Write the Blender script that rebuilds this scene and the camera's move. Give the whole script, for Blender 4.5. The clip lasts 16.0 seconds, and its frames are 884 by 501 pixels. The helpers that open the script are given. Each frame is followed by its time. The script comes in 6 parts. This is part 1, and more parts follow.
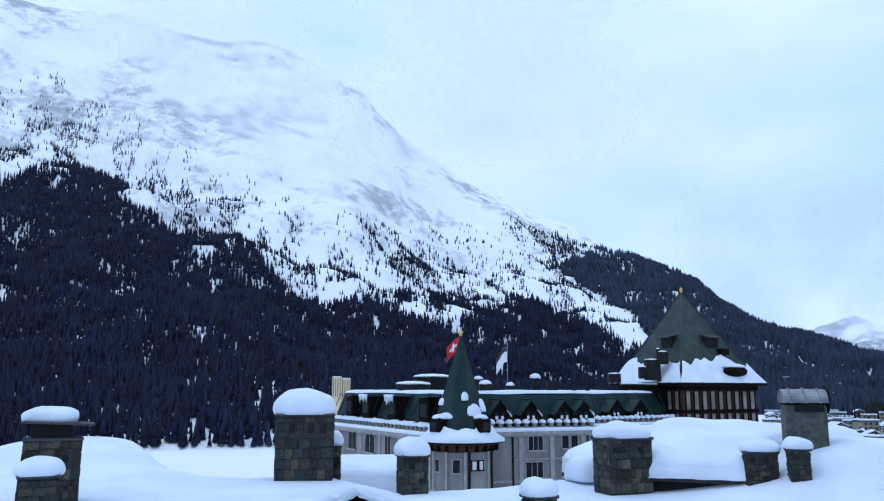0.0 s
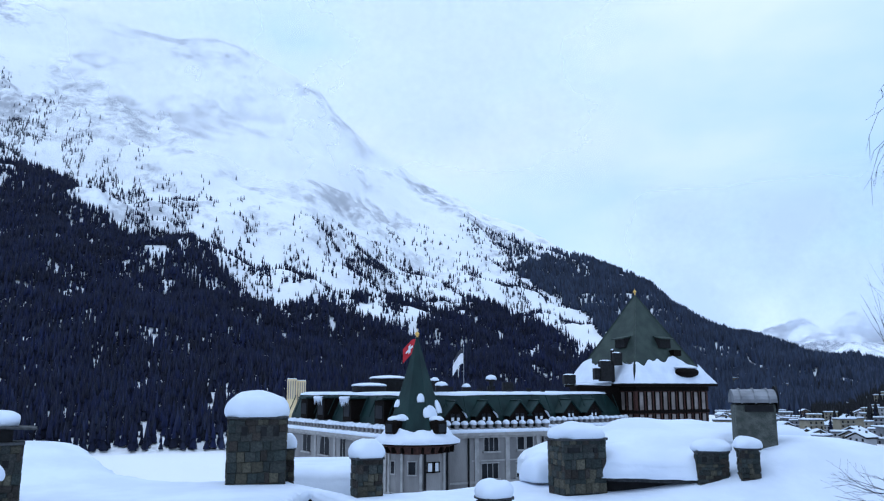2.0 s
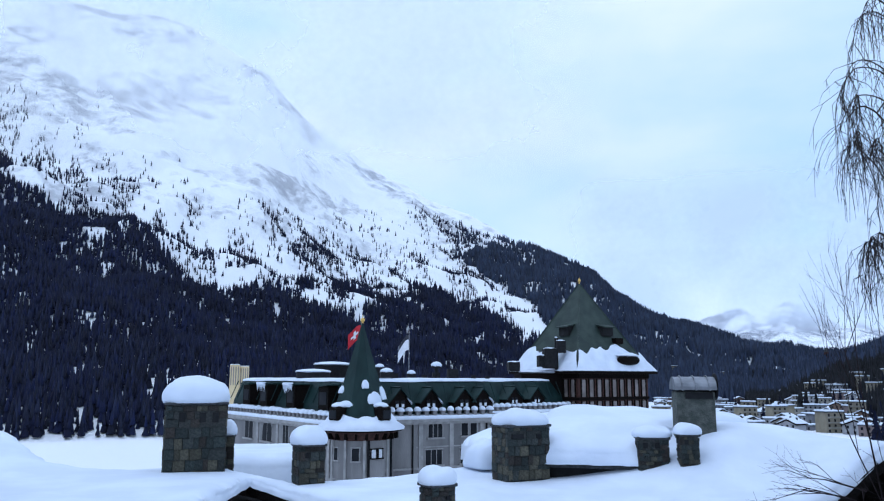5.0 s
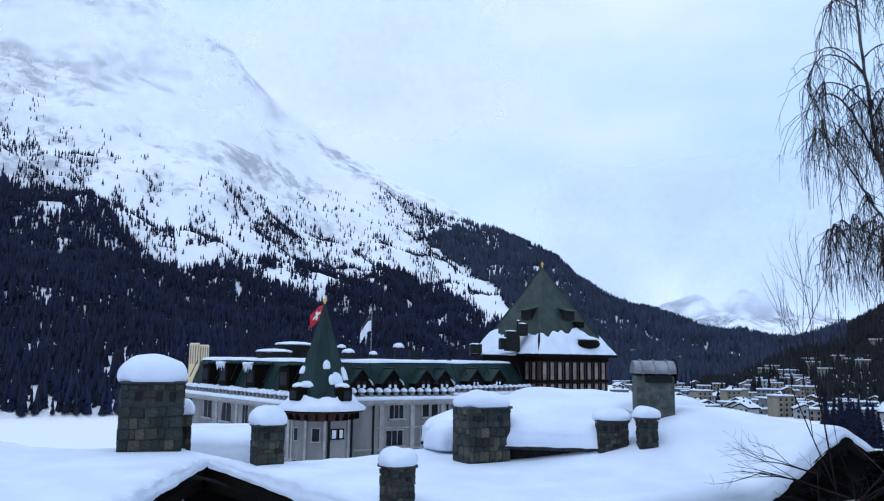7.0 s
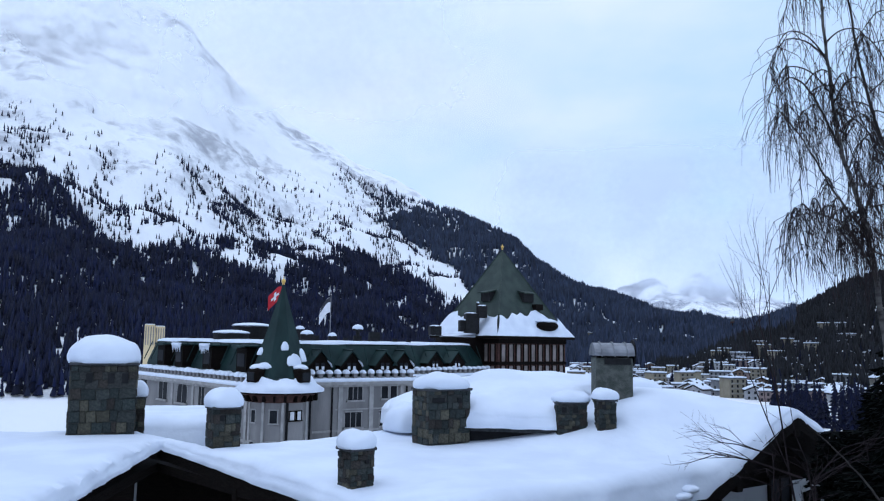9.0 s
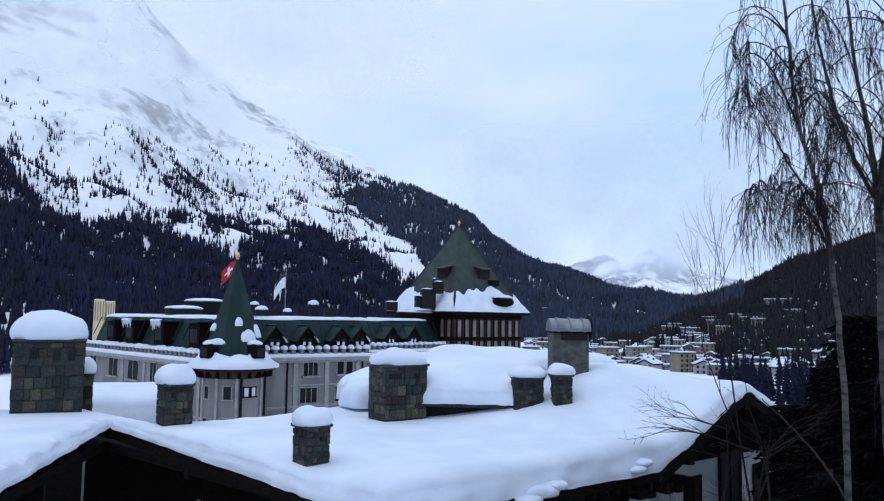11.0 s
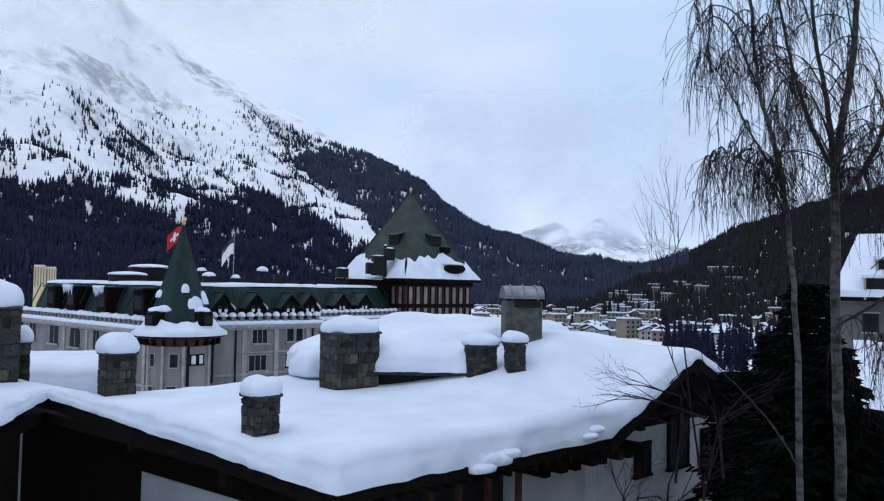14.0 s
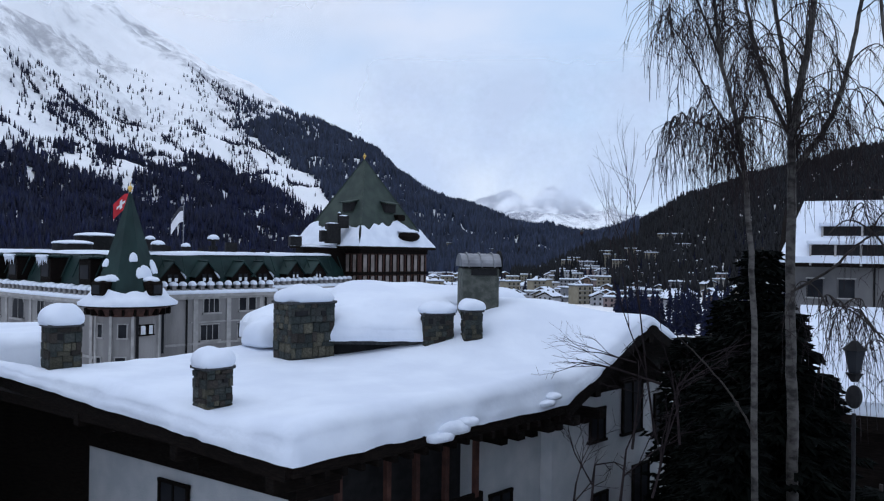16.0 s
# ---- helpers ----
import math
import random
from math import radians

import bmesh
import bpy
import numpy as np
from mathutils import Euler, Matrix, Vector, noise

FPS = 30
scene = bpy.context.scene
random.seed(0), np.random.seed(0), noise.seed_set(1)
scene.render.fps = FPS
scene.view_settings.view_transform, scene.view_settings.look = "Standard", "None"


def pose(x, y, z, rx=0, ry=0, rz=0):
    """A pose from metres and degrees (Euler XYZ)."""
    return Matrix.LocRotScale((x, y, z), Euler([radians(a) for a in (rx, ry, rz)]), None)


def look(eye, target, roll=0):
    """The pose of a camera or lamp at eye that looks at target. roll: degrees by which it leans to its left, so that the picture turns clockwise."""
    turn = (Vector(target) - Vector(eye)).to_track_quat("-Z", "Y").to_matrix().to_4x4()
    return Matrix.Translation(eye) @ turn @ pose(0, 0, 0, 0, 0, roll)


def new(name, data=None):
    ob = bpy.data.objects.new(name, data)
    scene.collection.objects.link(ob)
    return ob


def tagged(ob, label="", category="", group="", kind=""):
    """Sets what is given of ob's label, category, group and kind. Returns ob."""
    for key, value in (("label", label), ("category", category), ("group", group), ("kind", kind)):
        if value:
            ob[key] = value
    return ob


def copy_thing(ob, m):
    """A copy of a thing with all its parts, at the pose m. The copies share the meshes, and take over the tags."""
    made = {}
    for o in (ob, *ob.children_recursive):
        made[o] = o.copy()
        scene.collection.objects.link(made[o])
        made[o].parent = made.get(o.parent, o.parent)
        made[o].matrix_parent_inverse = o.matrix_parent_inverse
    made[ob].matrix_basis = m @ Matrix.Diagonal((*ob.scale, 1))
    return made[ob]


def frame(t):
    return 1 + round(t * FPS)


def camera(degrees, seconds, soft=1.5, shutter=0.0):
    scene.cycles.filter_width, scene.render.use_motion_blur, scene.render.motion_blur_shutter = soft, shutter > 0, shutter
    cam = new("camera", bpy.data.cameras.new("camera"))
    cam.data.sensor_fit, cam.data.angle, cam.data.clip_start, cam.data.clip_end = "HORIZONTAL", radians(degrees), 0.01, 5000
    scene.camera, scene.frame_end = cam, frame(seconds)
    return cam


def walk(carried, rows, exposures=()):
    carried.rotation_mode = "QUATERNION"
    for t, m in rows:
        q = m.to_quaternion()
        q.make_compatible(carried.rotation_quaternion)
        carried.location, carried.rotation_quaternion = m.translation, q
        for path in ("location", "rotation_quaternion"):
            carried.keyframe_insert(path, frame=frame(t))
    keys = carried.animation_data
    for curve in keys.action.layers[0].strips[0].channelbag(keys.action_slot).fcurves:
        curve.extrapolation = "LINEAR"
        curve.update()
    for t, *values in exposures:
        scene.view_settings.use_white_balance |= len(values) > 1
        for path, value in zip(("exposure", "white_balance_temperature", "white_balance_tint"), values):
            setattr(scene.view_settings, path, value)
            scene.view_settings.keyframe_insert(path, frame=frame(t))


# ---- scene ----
cam = camera(58.8, 16.0, soft=1.2)
# seconds, place in metres, then yaw to the left, pitch up and roll in degrees: a slow step forward while turning
TURNS = [
    (0.0, -0.120, -1.078, 0.033, -0.00, 10.03, 0.12),
    (0.5, -0.111, -1.038, 0.030, -0.87, 10.03, 0.01),
    (1.0, -0.103, -0.996, 0.028, -1.68, 10.02, -0.05),
    (1.5, -0.095, -0.953, 0.025, -2.40, 10.07, -0.03),
    (2.0, -0.088, -0.908, 0.023, -3.18, 10.15, -0.10),
    (2.5, -0.081, -0.862, 0.020, -3.86, 10.22, -0.06),
    (3.0, -0.075, -0.814, 0.018, -4.51, 10.24, -0.02),
    (3.5, -0.069, -0.765, 0.016, -5.12, 10.13, -0.03),
    (4.0, -0.064, -0.715, 0.014, -5.77, 9.84, -0.01),
    (6.5, -0.038, -0.441, 0.005, -9.09, 8.24, 0.62),
    (7.0, -0.033, -0.382, 0.004, -9.76, 7.91, 0.79),
    (7.5, -0.028, -0.322, 0.002, -10.41, 7.62, 0.83),
    (8.0, -0.023, -0.260, 0.002, -11.13, 7.32, 0.93),
    (8.5, -0.018, -0.197, 0.001, -11.91, 7.01, 0.92),
    (9.0, -0.012, -0.133, 0.000, -12.71, 6.65, 0.94),
    (11.5, 0.022, 0.209, 0.001, -16.65, 4.36, 0.95),
    (12.0, 0.030, 0.282, 0.003, -17.26, 3.74, 0.97),
    (12.5, 0.039, 0.355, 0.004, -17.69, 3.27, 0.95),
    (13.0, 0.049, 0.430, 0.006, -18.03, 2.94, 0.96),
    (13.5, 0.059, 0.507, 0.008, -18.59, 2.76, 0.99),
    (14.0, 0.071, 0.584, 0.010, -19.57, 2.59, 1.04),
    (14.5, 0.083, 0.663, 0.012, -20.51, 2.35, 1.09),
    (15.0, 0.096, 0.743, 0.016, -21.42, 1.86, 1.06),
    (15.5, 0.110, 0.824, 0.019, -22.24, 1.05, 0.93),
    (16.0, 0.125, 0.907, 0.023, -22.96, 0.27, 0.80),
]


def turned(x, y, z, yaw, pitch, roll):
    a, b = radians(yaw), radians(pitch)
    eye = Vector((x, y, z))
    ahead = Vector((-math.sin(a) * math.cos(b), math.cos(a) * math.cos(b), math.sin(b)))
    return look(eye, eye + ahead, roll)


EXPOSURES = [(0.0, 0.0, 5380, 8), (4.0, 0.0, 5480, 9), (9.0, -0.04, 5700, 11), (12.0, -0.1, 5980, 12), (16.0, -0.17, 6200, 13)]
walk(cam, [(row[0], turned(*row[1:])) for row in TURNS], EXPOSURES)

# ---------------------------------------------------------------- light
world = bpy.data.worlds.new("sky")
scene.world = world
world.use_nodes = True
wn, wl = world.node_tree.nodes, world.node_tree.links
wn.clear()
SUN_EL, SUN_AZ = radians(68), radians(-95)
sky = wn.new("ShaderNodeTexSky")
sky.sky_type = "NISHITA"
sky.sun_disc = False
sky.sun_elevation, sky.sun_rotation = SUN_EL, SUN_AZ
sky.altitude = 1800
w_co = wn.new("ShaderNodeTexCoord")
w_map = wn.new("ShaderNodeMapping")
w_map.inputs["Scale"].default_value = (1.0, 1.0, 2.2)
w_noise = wn.new("ShaderNodeTexNoise")
w_noise.inputs["Scale"].default_value = 2.6
w_noise.inputs["Detail"].default_value = 5
w_noise.inputs["Roughness"].default_value = 0.5
w_ramp = wn.new("ShaderNodeValToRGB")
w_ramp.color_ramp.elements[0].position, w_ramp.color_ramp.elements[0].color = 0.34, (0.62, 0.78, 0.97, 1)
w_ramp.color_ramp.elements[1].position, w_ramp.color_ramp.elements[1].color = 0.66, (0.92, 0.95, 1.0, 1)
w_bg_cloud = wn.new("ShaderNodeBackground")
# an overcast sky is brightest overhead
w_sep = wn.new("ShaderNodeSeparateXYZ")
w_rise = wn.new("ShaderNodeMapRange")
w_rise.inputs["From Min"].default_value, w_rise.inputs["From Max"].default_value = 0.2, 1.0
w_rise.inputs["To Min"].default_value, w_rise.inputs["To Max"].default_value = 0.79, 1.12
wl.new(w_co.outputs["Generated"], w_sep.inputs["Vector"])
wl.new(w_sep.outputs["Z"], w_rise.inputs["Value"])
wl.new(w_rise.outputs["Result"], w_bg_cloud.inputs["Strength"])
w_bg_sky = wn.new("ShaderNodeBackground")
w_bg_sky.inputs["Strength"].default_value = 0.05
w_add = wn.new("ShaderNodeAddShader")
w_out = wn.new("ShaderNodeOutputWorld")
wl.new(w_co.outputs["Generated"], w_map.inputs["Vector"])
wl.new(w_map.outputs["Vector"], w_noise.inputs["Vector"])
wl.new(w_noise.outputs["Fac"], w_ramp.inputs["Fac"])
wl.new(w_ramp.outputs["Color"], w_bg_cloud.inputs["Color"])
wl.new(sky.outputs["Color"], w_bg_sky.inputs["Color"])
wl.new(w_bg_cloud.outputs[0], w_add.inputs[0])
wl.new(w_bg_sky.outputs[0], w_add.inputs[1])
wl.new(w_add.outputs[0], w_out.inputs["Surface"])

sun = new("sun", bpy.data.lights.new("sun", "SUN"))
sun.data.energy, sun.data.angle, sun.data.color = 0.5, radians(40), (1.0, 0.97, 0.93)
sun.matrix_world = look(
    (math.sin(SUN_AZ) * 60, math.cos(SUN_AZ) * 60, math.tan(SUN_EL) * 60), (0, 0, 0))


# ---------------------------------------------------------------- materials
def material(name, base, other=None, scale=3.0, rough=0.7, bump=0.0, bump_scale=20.0, metal=0.0, detail=4.0,
             lo=0.4, hi=0.65, spread=0.0, stretch=(1, 1, 1), spec=0.3):
    """A noise-mottled surface: two colours at one scale, relief at another, and a shade that differs piece by piece."""
    m = bpy.data.materials.new(name)
    m.use_nodes = True
    n, l = m.node_tree.nodes, m.node_tree.links
    b = n["Principled BSDF"]
    b.inputs["Roughness"].default_value, b.inputs["Metallic"].default_value = rough, metal
    b.inputs["Specular IOR Level"].default_value = spec
    co = n.new("ShaderNodeTexCoord")
    mp = n.new("ShaderNodeMapping")
    mp.inputs["Scale"].default_value = stretch
    l.new(co.outputs["Object"], mp.inputs["Vector"])
    tex = n.new("ShaderNodeTexNoise")
    tex.inputs["Scale"].default_value, tex.inputs["Detail"].default_value = scale, detail
    l.new(mp.outputs["Vector"], tex.inputs["Vector"])
    ramp = n.new("ShaderNodeValToRGB")
    ramp.color_ramp.elements[0].position, ramp.color_ramp.elements[0].color = lo, (*base, 1)
    ramp.color_ramp.elements[1].position, ramp.color_ramp.elements[1].color = hi, (*(other or base), 1)
    l.new(tex.outputs["Fac"], ramp.inputs["Fac"])
    colour = ramp.outputs["Color"]
    if spread:
        info = n.new("ShaderNodeObjectInfo")
        rng = n.new("ShaderNodeMapRange")
        rng.inputs["To Min"].default_value, rng.inputs["To Max"].default_value = 1 - spread, 1 + spread
        hsv = n.new("ShaderNodeHueSaturation")
        l.new(info.outputs["Random"], rng.inputs["Value"])
        l.new(rng.outputs["Result"], hsv.inputs["Value"])
        l.new(colour, hsv.inputs["Color"])
        colour = hsv.outputs["Color"]
    l.new(colour, b.inputs["Base Color"])
    if bump:
        fine = n.new("ShaderNodeTexNoise")
        fine.inputs["Scale"].default_value, fine.inputs["Detail"].default_value = bump_scale, 5
        l.new(mp.outputs["Vector"], fine.inputs["Vector"])
        bp = n.new("ShaderNodeBump")
        bp.inputs["Strength"].default_value, bp.inputs["Distance"].default_value = bump, 0.05
        l.new(fine.outputs["Fac"], bp.inputs["Height"])
        l.new(bp.outputs["Normal"], b.inputs["Normal"])
    return m


SNOW = material("snow", (0.61, 0.66, 0.75), (0.69, 0.74, 0.82), 0.6, 0.6, 0.5, 3.0)
SNOW_LUMPY = material("lumpy_snow", (0.58, 0.63, 0.72), (0.69, 0.74, 0.82), 2.2, 0.6, 0.8, 6.0)
STONES = [
    material("stone_grey", (0.0252, 0.03024, 0.0288), (0.0612, 0.06624, 0.05904), 6, 0.85, 0.6, 30, spread=0.35),
    material("stone_ochre", (0.0504, 0.04752, 0.03456), (0.1008, 0.0936, 0.06624), 6, 0.85, 0.6, 30, spread=0.35),
    material("stone_green", (0.0165, 0.0225, 0.02175), (0.04125, 0.0495, 0.045), 6, 0.85, 0.6, 30, spread=0.35),
    material("stone_brown", (0.0225, 0.0195, 0.0165), (0.04875, 0.04125, 0.0345), 6, 0.85, 0.6, 30, spread=0.35),
]
MORTAR = material("mortar", (0.03, 0.032, 0.03), (0.06, 0.06, 0.055), 14, 0.95, 0.5, 50)
SLATE = material("slate_cap", (0.03, 0.033, 0.036), (0.06, 0.062, 0.065), 9, 0.7, 0.4, 30)
# near-black that paints the shade inside openings; stacks and flues wear it too
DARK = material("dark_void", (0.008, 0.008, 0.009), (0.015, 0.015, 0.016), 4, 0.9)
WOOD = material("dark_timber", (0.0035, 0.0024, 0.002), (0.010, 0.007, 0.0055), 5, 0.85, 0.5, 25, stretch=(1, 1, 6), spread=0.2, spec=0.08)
WOOD_RED = material("red_brown_timber", (0.030, 0.012, 0.009), (0.06, 0.025, 0.018), 4, 0.75, 0.4, 20, spread=0.25)
PLASTER = material("white_plaster", (0.38, 0.40, 0.42), (0.47, 0.48, 0.49), 1.2, 0.9, 0.4, 18)
HOTEL_WALL = material("grey_render", (0.1558, 0.1517, 0.1517), (0.2296, 0.2214, 0.2173), 0.5, 0.9, 0.5, 9, stretch=(1, 1, 0.3))
HOTEL_TRIM = material("pale_stone_trim", (0.25, 0.245, 0.24), (0.34, 0.33, 0.32), 1.5, 0.85, 0.3, 12)
COPPER = material("green_copper_sheet", (0.004, 0.016, 0.016), (0.011, 0.031, 0.029), 0.8, 0.6, 0.2, 5, stretch=(1, 1, 0.4), spec=0.22)
COPPER_TOWER = material("weathered_green_tiles", (0.018, 0.030, 0.026), (0.034, 0.050, 0.040), 0.7, 0.65, 0.4, 6)
PANE = material("dark_window_pane", (0.012, 0.013, 0.016), (0.022, 0.024, 0.028), 0.7, 0.45, spec=0.04)
LIGHT_PANE = material("pale_window_blind", (0.55, 0.58, 0.62), (0.68, 0.7, 0.74), 3, 0.4)
GOLD = material("gilded_metal", (0.62, 0.40, 0.10), (0.75, 0.5, 0.16), 8, 0.35, metal=0.8)
METAL = material("grey_sheet_metal", (0.16, 0.165, 0.18), (0.26, 0.27, 0.29), 2, 0.45, 0.15, 8, metal=0.7)
IRON = material("black_iron", (0.006, 0.006, 0.007), (0.012, 0.012, 0.013), 9, 0.6, spec=0.1)
BARK = material("dark_bark", (0.016, 0.013, 0.012), (0.04, 0.034, 0.03), 7, 0.9, 0.7, 22, stretch=(1, 1, 0.4))
BIRCH = material("birch_bark", (0.0154, 0.014, 0.0133), (0.0735, 0.0686, 0.0644), 5.5, 0.85, 0.5, 14, lo=0.36, hi=0.58, stretch=(0.9, 0.9, 1.6))
TWIG = material("dark_twig", (0.012, 0.009, 0.010), (0.026, 0.019, 0.020), 6, 0.9, spec=0.1)
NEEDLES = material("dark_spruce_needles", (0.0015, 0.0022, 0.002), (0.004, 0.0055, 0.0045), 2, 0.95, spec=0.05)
FLAG_RED = material("red_cloth", (0.42, 0.02, 0.03), (0.5, 0.03, 0.04), 3, 0.8)
FLAG_WHITE = material("white_cloth", (0.7, 0.7, 0.72), (0.78, 0.78, 0.8), 3, 0.8)
FLAG_DARK = material("dark_cloth", (0.03, 0.03, 0.04), (0.05, 0.05, 0.06), 3, 0.8)
FLATS_WALL = material("beige_concrete", (0.62, 0.49, 0.28), (0.70, 0.57, 0.35), 0.1, 0.85)


def forest_material(name, dark, light):
    m = material(name, dark, light, 0.02, 0.9, lo=0.35, hi=0.7)
    n, l = m.node_tree.nodes, m.node_tree.links
    geo = n.new("ShaderNodeNewGeometry")
    rng = n.new("ShaderNodeMapRange")
    rng.inputs["To Min"].default_value, rng.inputs["To Max"].default_value = 0.55, 1.5
    hsv = n.new("ShaderNodeHueSaturation")
    b = n["Principled BSDF"]
    old = b.inputs["Base Color"].links[0].from_socket
    l.new(geo.outputs["Random Per Island"], rng.inputs["Value"])
    l.new(rng.outputs["Result"], hsv.inputs["Value"])
    l.new(old, hsv.inputs["Color"])
    l.new(hsv.outputs["Color"], b.inputs["Base Color"])
    return m


# navy tint paints the blue of distant haze into these two base colours
HAZED_FOREST = forest_material("conifer_forest", (0.0008, 0.0024, 0.015), (0.0022, 0.0055, 0.030))
HAZED_LARCH = forest_material("bare_hazed_larch", (0.004, 0.007, 0.021), (0.010, 0.014, 0.036))
# farther wood: haze painted in as a paler, bluer base colour
HAZED_SHOULDER = forest_material("shoulder_forest", (0.012, 0.019, 0.040), (0.024, 0.034, 0.062))
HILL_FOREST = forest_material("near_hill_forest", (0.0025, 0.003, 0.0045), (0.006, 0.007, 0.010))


def mountain_material(name, amount=0.5, low=150, high_z=380, lo=0.25, hi=0.36):
    """Snow on rock: bare rock breaks through in streaks that run down the steep faces."""
    m = bpy.data.materials.new(name)
    m.use_nodes = True
    n, l = m.node_tree.nodes, m.node_tree.links
    b = n["Principled BSDF"]
    b.inputs["Roughness"].default_value = 0.8
    b.inputs["Specular IOR Level"].default_value = 0.15
    co = n.new("ShaderNodeTexCoord")
    big = n.new("ShaderNodeTexNoise")
    big.inputs["Scale"].default_value, big.inputs["Detail"].default_value = 0.0035, 3
    fine = n.new("ShaderNodeTexNoise")
    fine.inputs["Scale"].default_value, fine.inputs["Detail"].default_value = 0.02, 9
    fine.inputs["Roughness"].default_value = 0.7
    geo = n.new("ShaderNodeNewGeometry")
    sep = n.new("ShaderNodeSeparateXYZ")
    l.new(co.outputs["Object"], big.inputs["Vector"])
    l.new(co.outputs["Object"], fine.inputs["Vector"])
    l.new(geo.outputs["Position"], sep.inputs["Vector"])
    high = n.new("ShaderNodeMapRange")
    high.inputs["From Min"].default_value, high.inputs["From Max"].default_value = low, high_z
    l.new(sep.outputs["Z"], high.inputs["Value"])
    mul = n.new("ShaderNodeMath")
    mul.operation = "MULTIPLY"
    l.new(big.outputs["Fac"], mul.inputs[0])
    l.new(fine.outputs["Fac"], mul.inputs[1])
    cut = n.new("ShaderNodeMapRange")
    cut.inputs["From Min"].default_value, cut.inputs["From Max"].default_value = lo, hi
    cut.inputs["To Max"].default_value = amount
    l.new(mul.outputs[0], cut.inputs["Value"])
    gate = n.new("ShaderNodeMath")
    gate.operation = "MULTIPLY"
    l.new(cut.outputs["Result"], gate.inputs[0])
    l.new(high.outputs["Result"], gate.inputs[1])
    mix = n.new("ShaderNodeMix")
    mix.data_type = "RGBA"
    mix.inputs["A"].default_value, mix.inputs["B"].default_value = (0.86, 0.87, 0.89, 1), (0.15, 0.155, 0.19, 1)
    l.new(gate.outputs[0], mix.inputs["Factor"])
    l.new(mix.outputs["Result"], b.inputs["Base Color"])
    bp = n.new("ShaderNodeBump")
    bp.inputs["Strength"].default_value, bp.inputs["Distance"].default_value = 0.7, 12.0
    l.new(fine.outputs["Fac"], bp.inputs["Height"])
    l.new(bp.outputs["Normal"], b.inputs["Normal"])
    return m


GROUND = mountain_material("snowy_ground", 0.62)
FAR_PEAKS = mountain_material("far_snow_and_rock", 0.85, 40, 200, 0.2, 0.3)


# ---------------------------------------------------------------- builders
def mesh_of(name, verts, faces, mat, smooth=False):
    me = bpy.data.meshes.new(name)
    me.from_pydata(verts, [], faces)
    me.materials.append(mat)
    if smooth:
        me.polygons.foreach_set("use_smooth", [True] * len(me.polygons))
    me.update()
    return me


def part(name, bm, mat, parent, label="", smooth=False):
    """One mesh object from a bmesh (or a ready mesh) under a thing or a part; at top level with no parent."""
    if isinstance(bm, bmesh.types.BMesh):
        me = bpy.data.meshes.new(name)
        bm.to_mesh(me)
        bm.free()
        me.materials.append(mat)
        if smooth:
            me.polygons.foreach_set("use_smooth", [True] * len(me.polygons))
    else:
        me = bm
    ob = new(name, me)
    if parent is not None:
        ob.parent = parent
    if label:
        ob["label"] = label
    return ob


def thing(name, label, category, at=(0, 0, 0), rz=0.0, group="", kind=""):
    ob = new(name)
    ob.matrix_world = pose(*at, 0, 0, rz)
    return tagged(ob, label, category, group, kind)


def box(bm, c, s, m=None, bevel=0.0):
    """A box about c of size s, in the frame m."""
    mm = (m or Matrix()) @ Matrix.Translation(c) @ Matrix.Diagonal((*s, 1))
    got = bmesh.ops.create_cube(bm, size=1.0, matrix=mm)
    if bevel:
        edges = list({e for v in got["verts"] for e in v.link_edges})
        bmesh.ops.bevel(bm, geom=edges, offset=bevel, segments=1, affect="EDGES")
    return bm


def boxes(*items, m=None, bevel=0.0):
    bm = bmesh.new()
    for c, s in items:
        box(bm, c, s, m, bevel)
    return bm


def prism(bm, poly, z0, z1):
    """An upright prism over a plan polygon; z0 and z1 may be functions of (x, y)."""
    f0 = z0 if callable(z0) else lambda x, y: z0
    f1 = z1 if callable(z1) else lambda x, y: z1
    lo = [bm.verts.new((x, y, f0(x, y))) for x, y in poly]
    hi = [bm.verts.new((x, y, f1(x, y))) for x, y in poly]
    n = len(poly)
    bm.faces.new(hi)
    bm.faces.new(lo[::-1])
    for i in range(n):
        bm.faces.new((lo[i], lo[(i + 1) % n], hi[(i + 1) % n], hi[i]))
    bmesh.ops.recalc_face_normals(bm, faces=bm.faces[:])
    return bm


def cone(bm, c, r0, r1, h, n=16, turn=0.0):
    mm = Matrix.Translation((c[0], c[1], c[2] + h / 2)) @ Matrix.Rotation(turn, 4, "Z")
    bmesh.ops.create_cone(bm, cap_ends=True, segments=n, radius1=r0, radius2=r1, depth=h, matrix=mm)
    return bm


def smoothstep(a, b, x):
    t = np.clip((np.asarray(x, float) - a) / (b - a), 0, 1)
    return t * t * (3 - 2 * t)


def lumps(x, y, scale, seed=0.0):
    return noise.noise(Vector((x * scale + seed, y * scale - seed, seed * 1.7)))


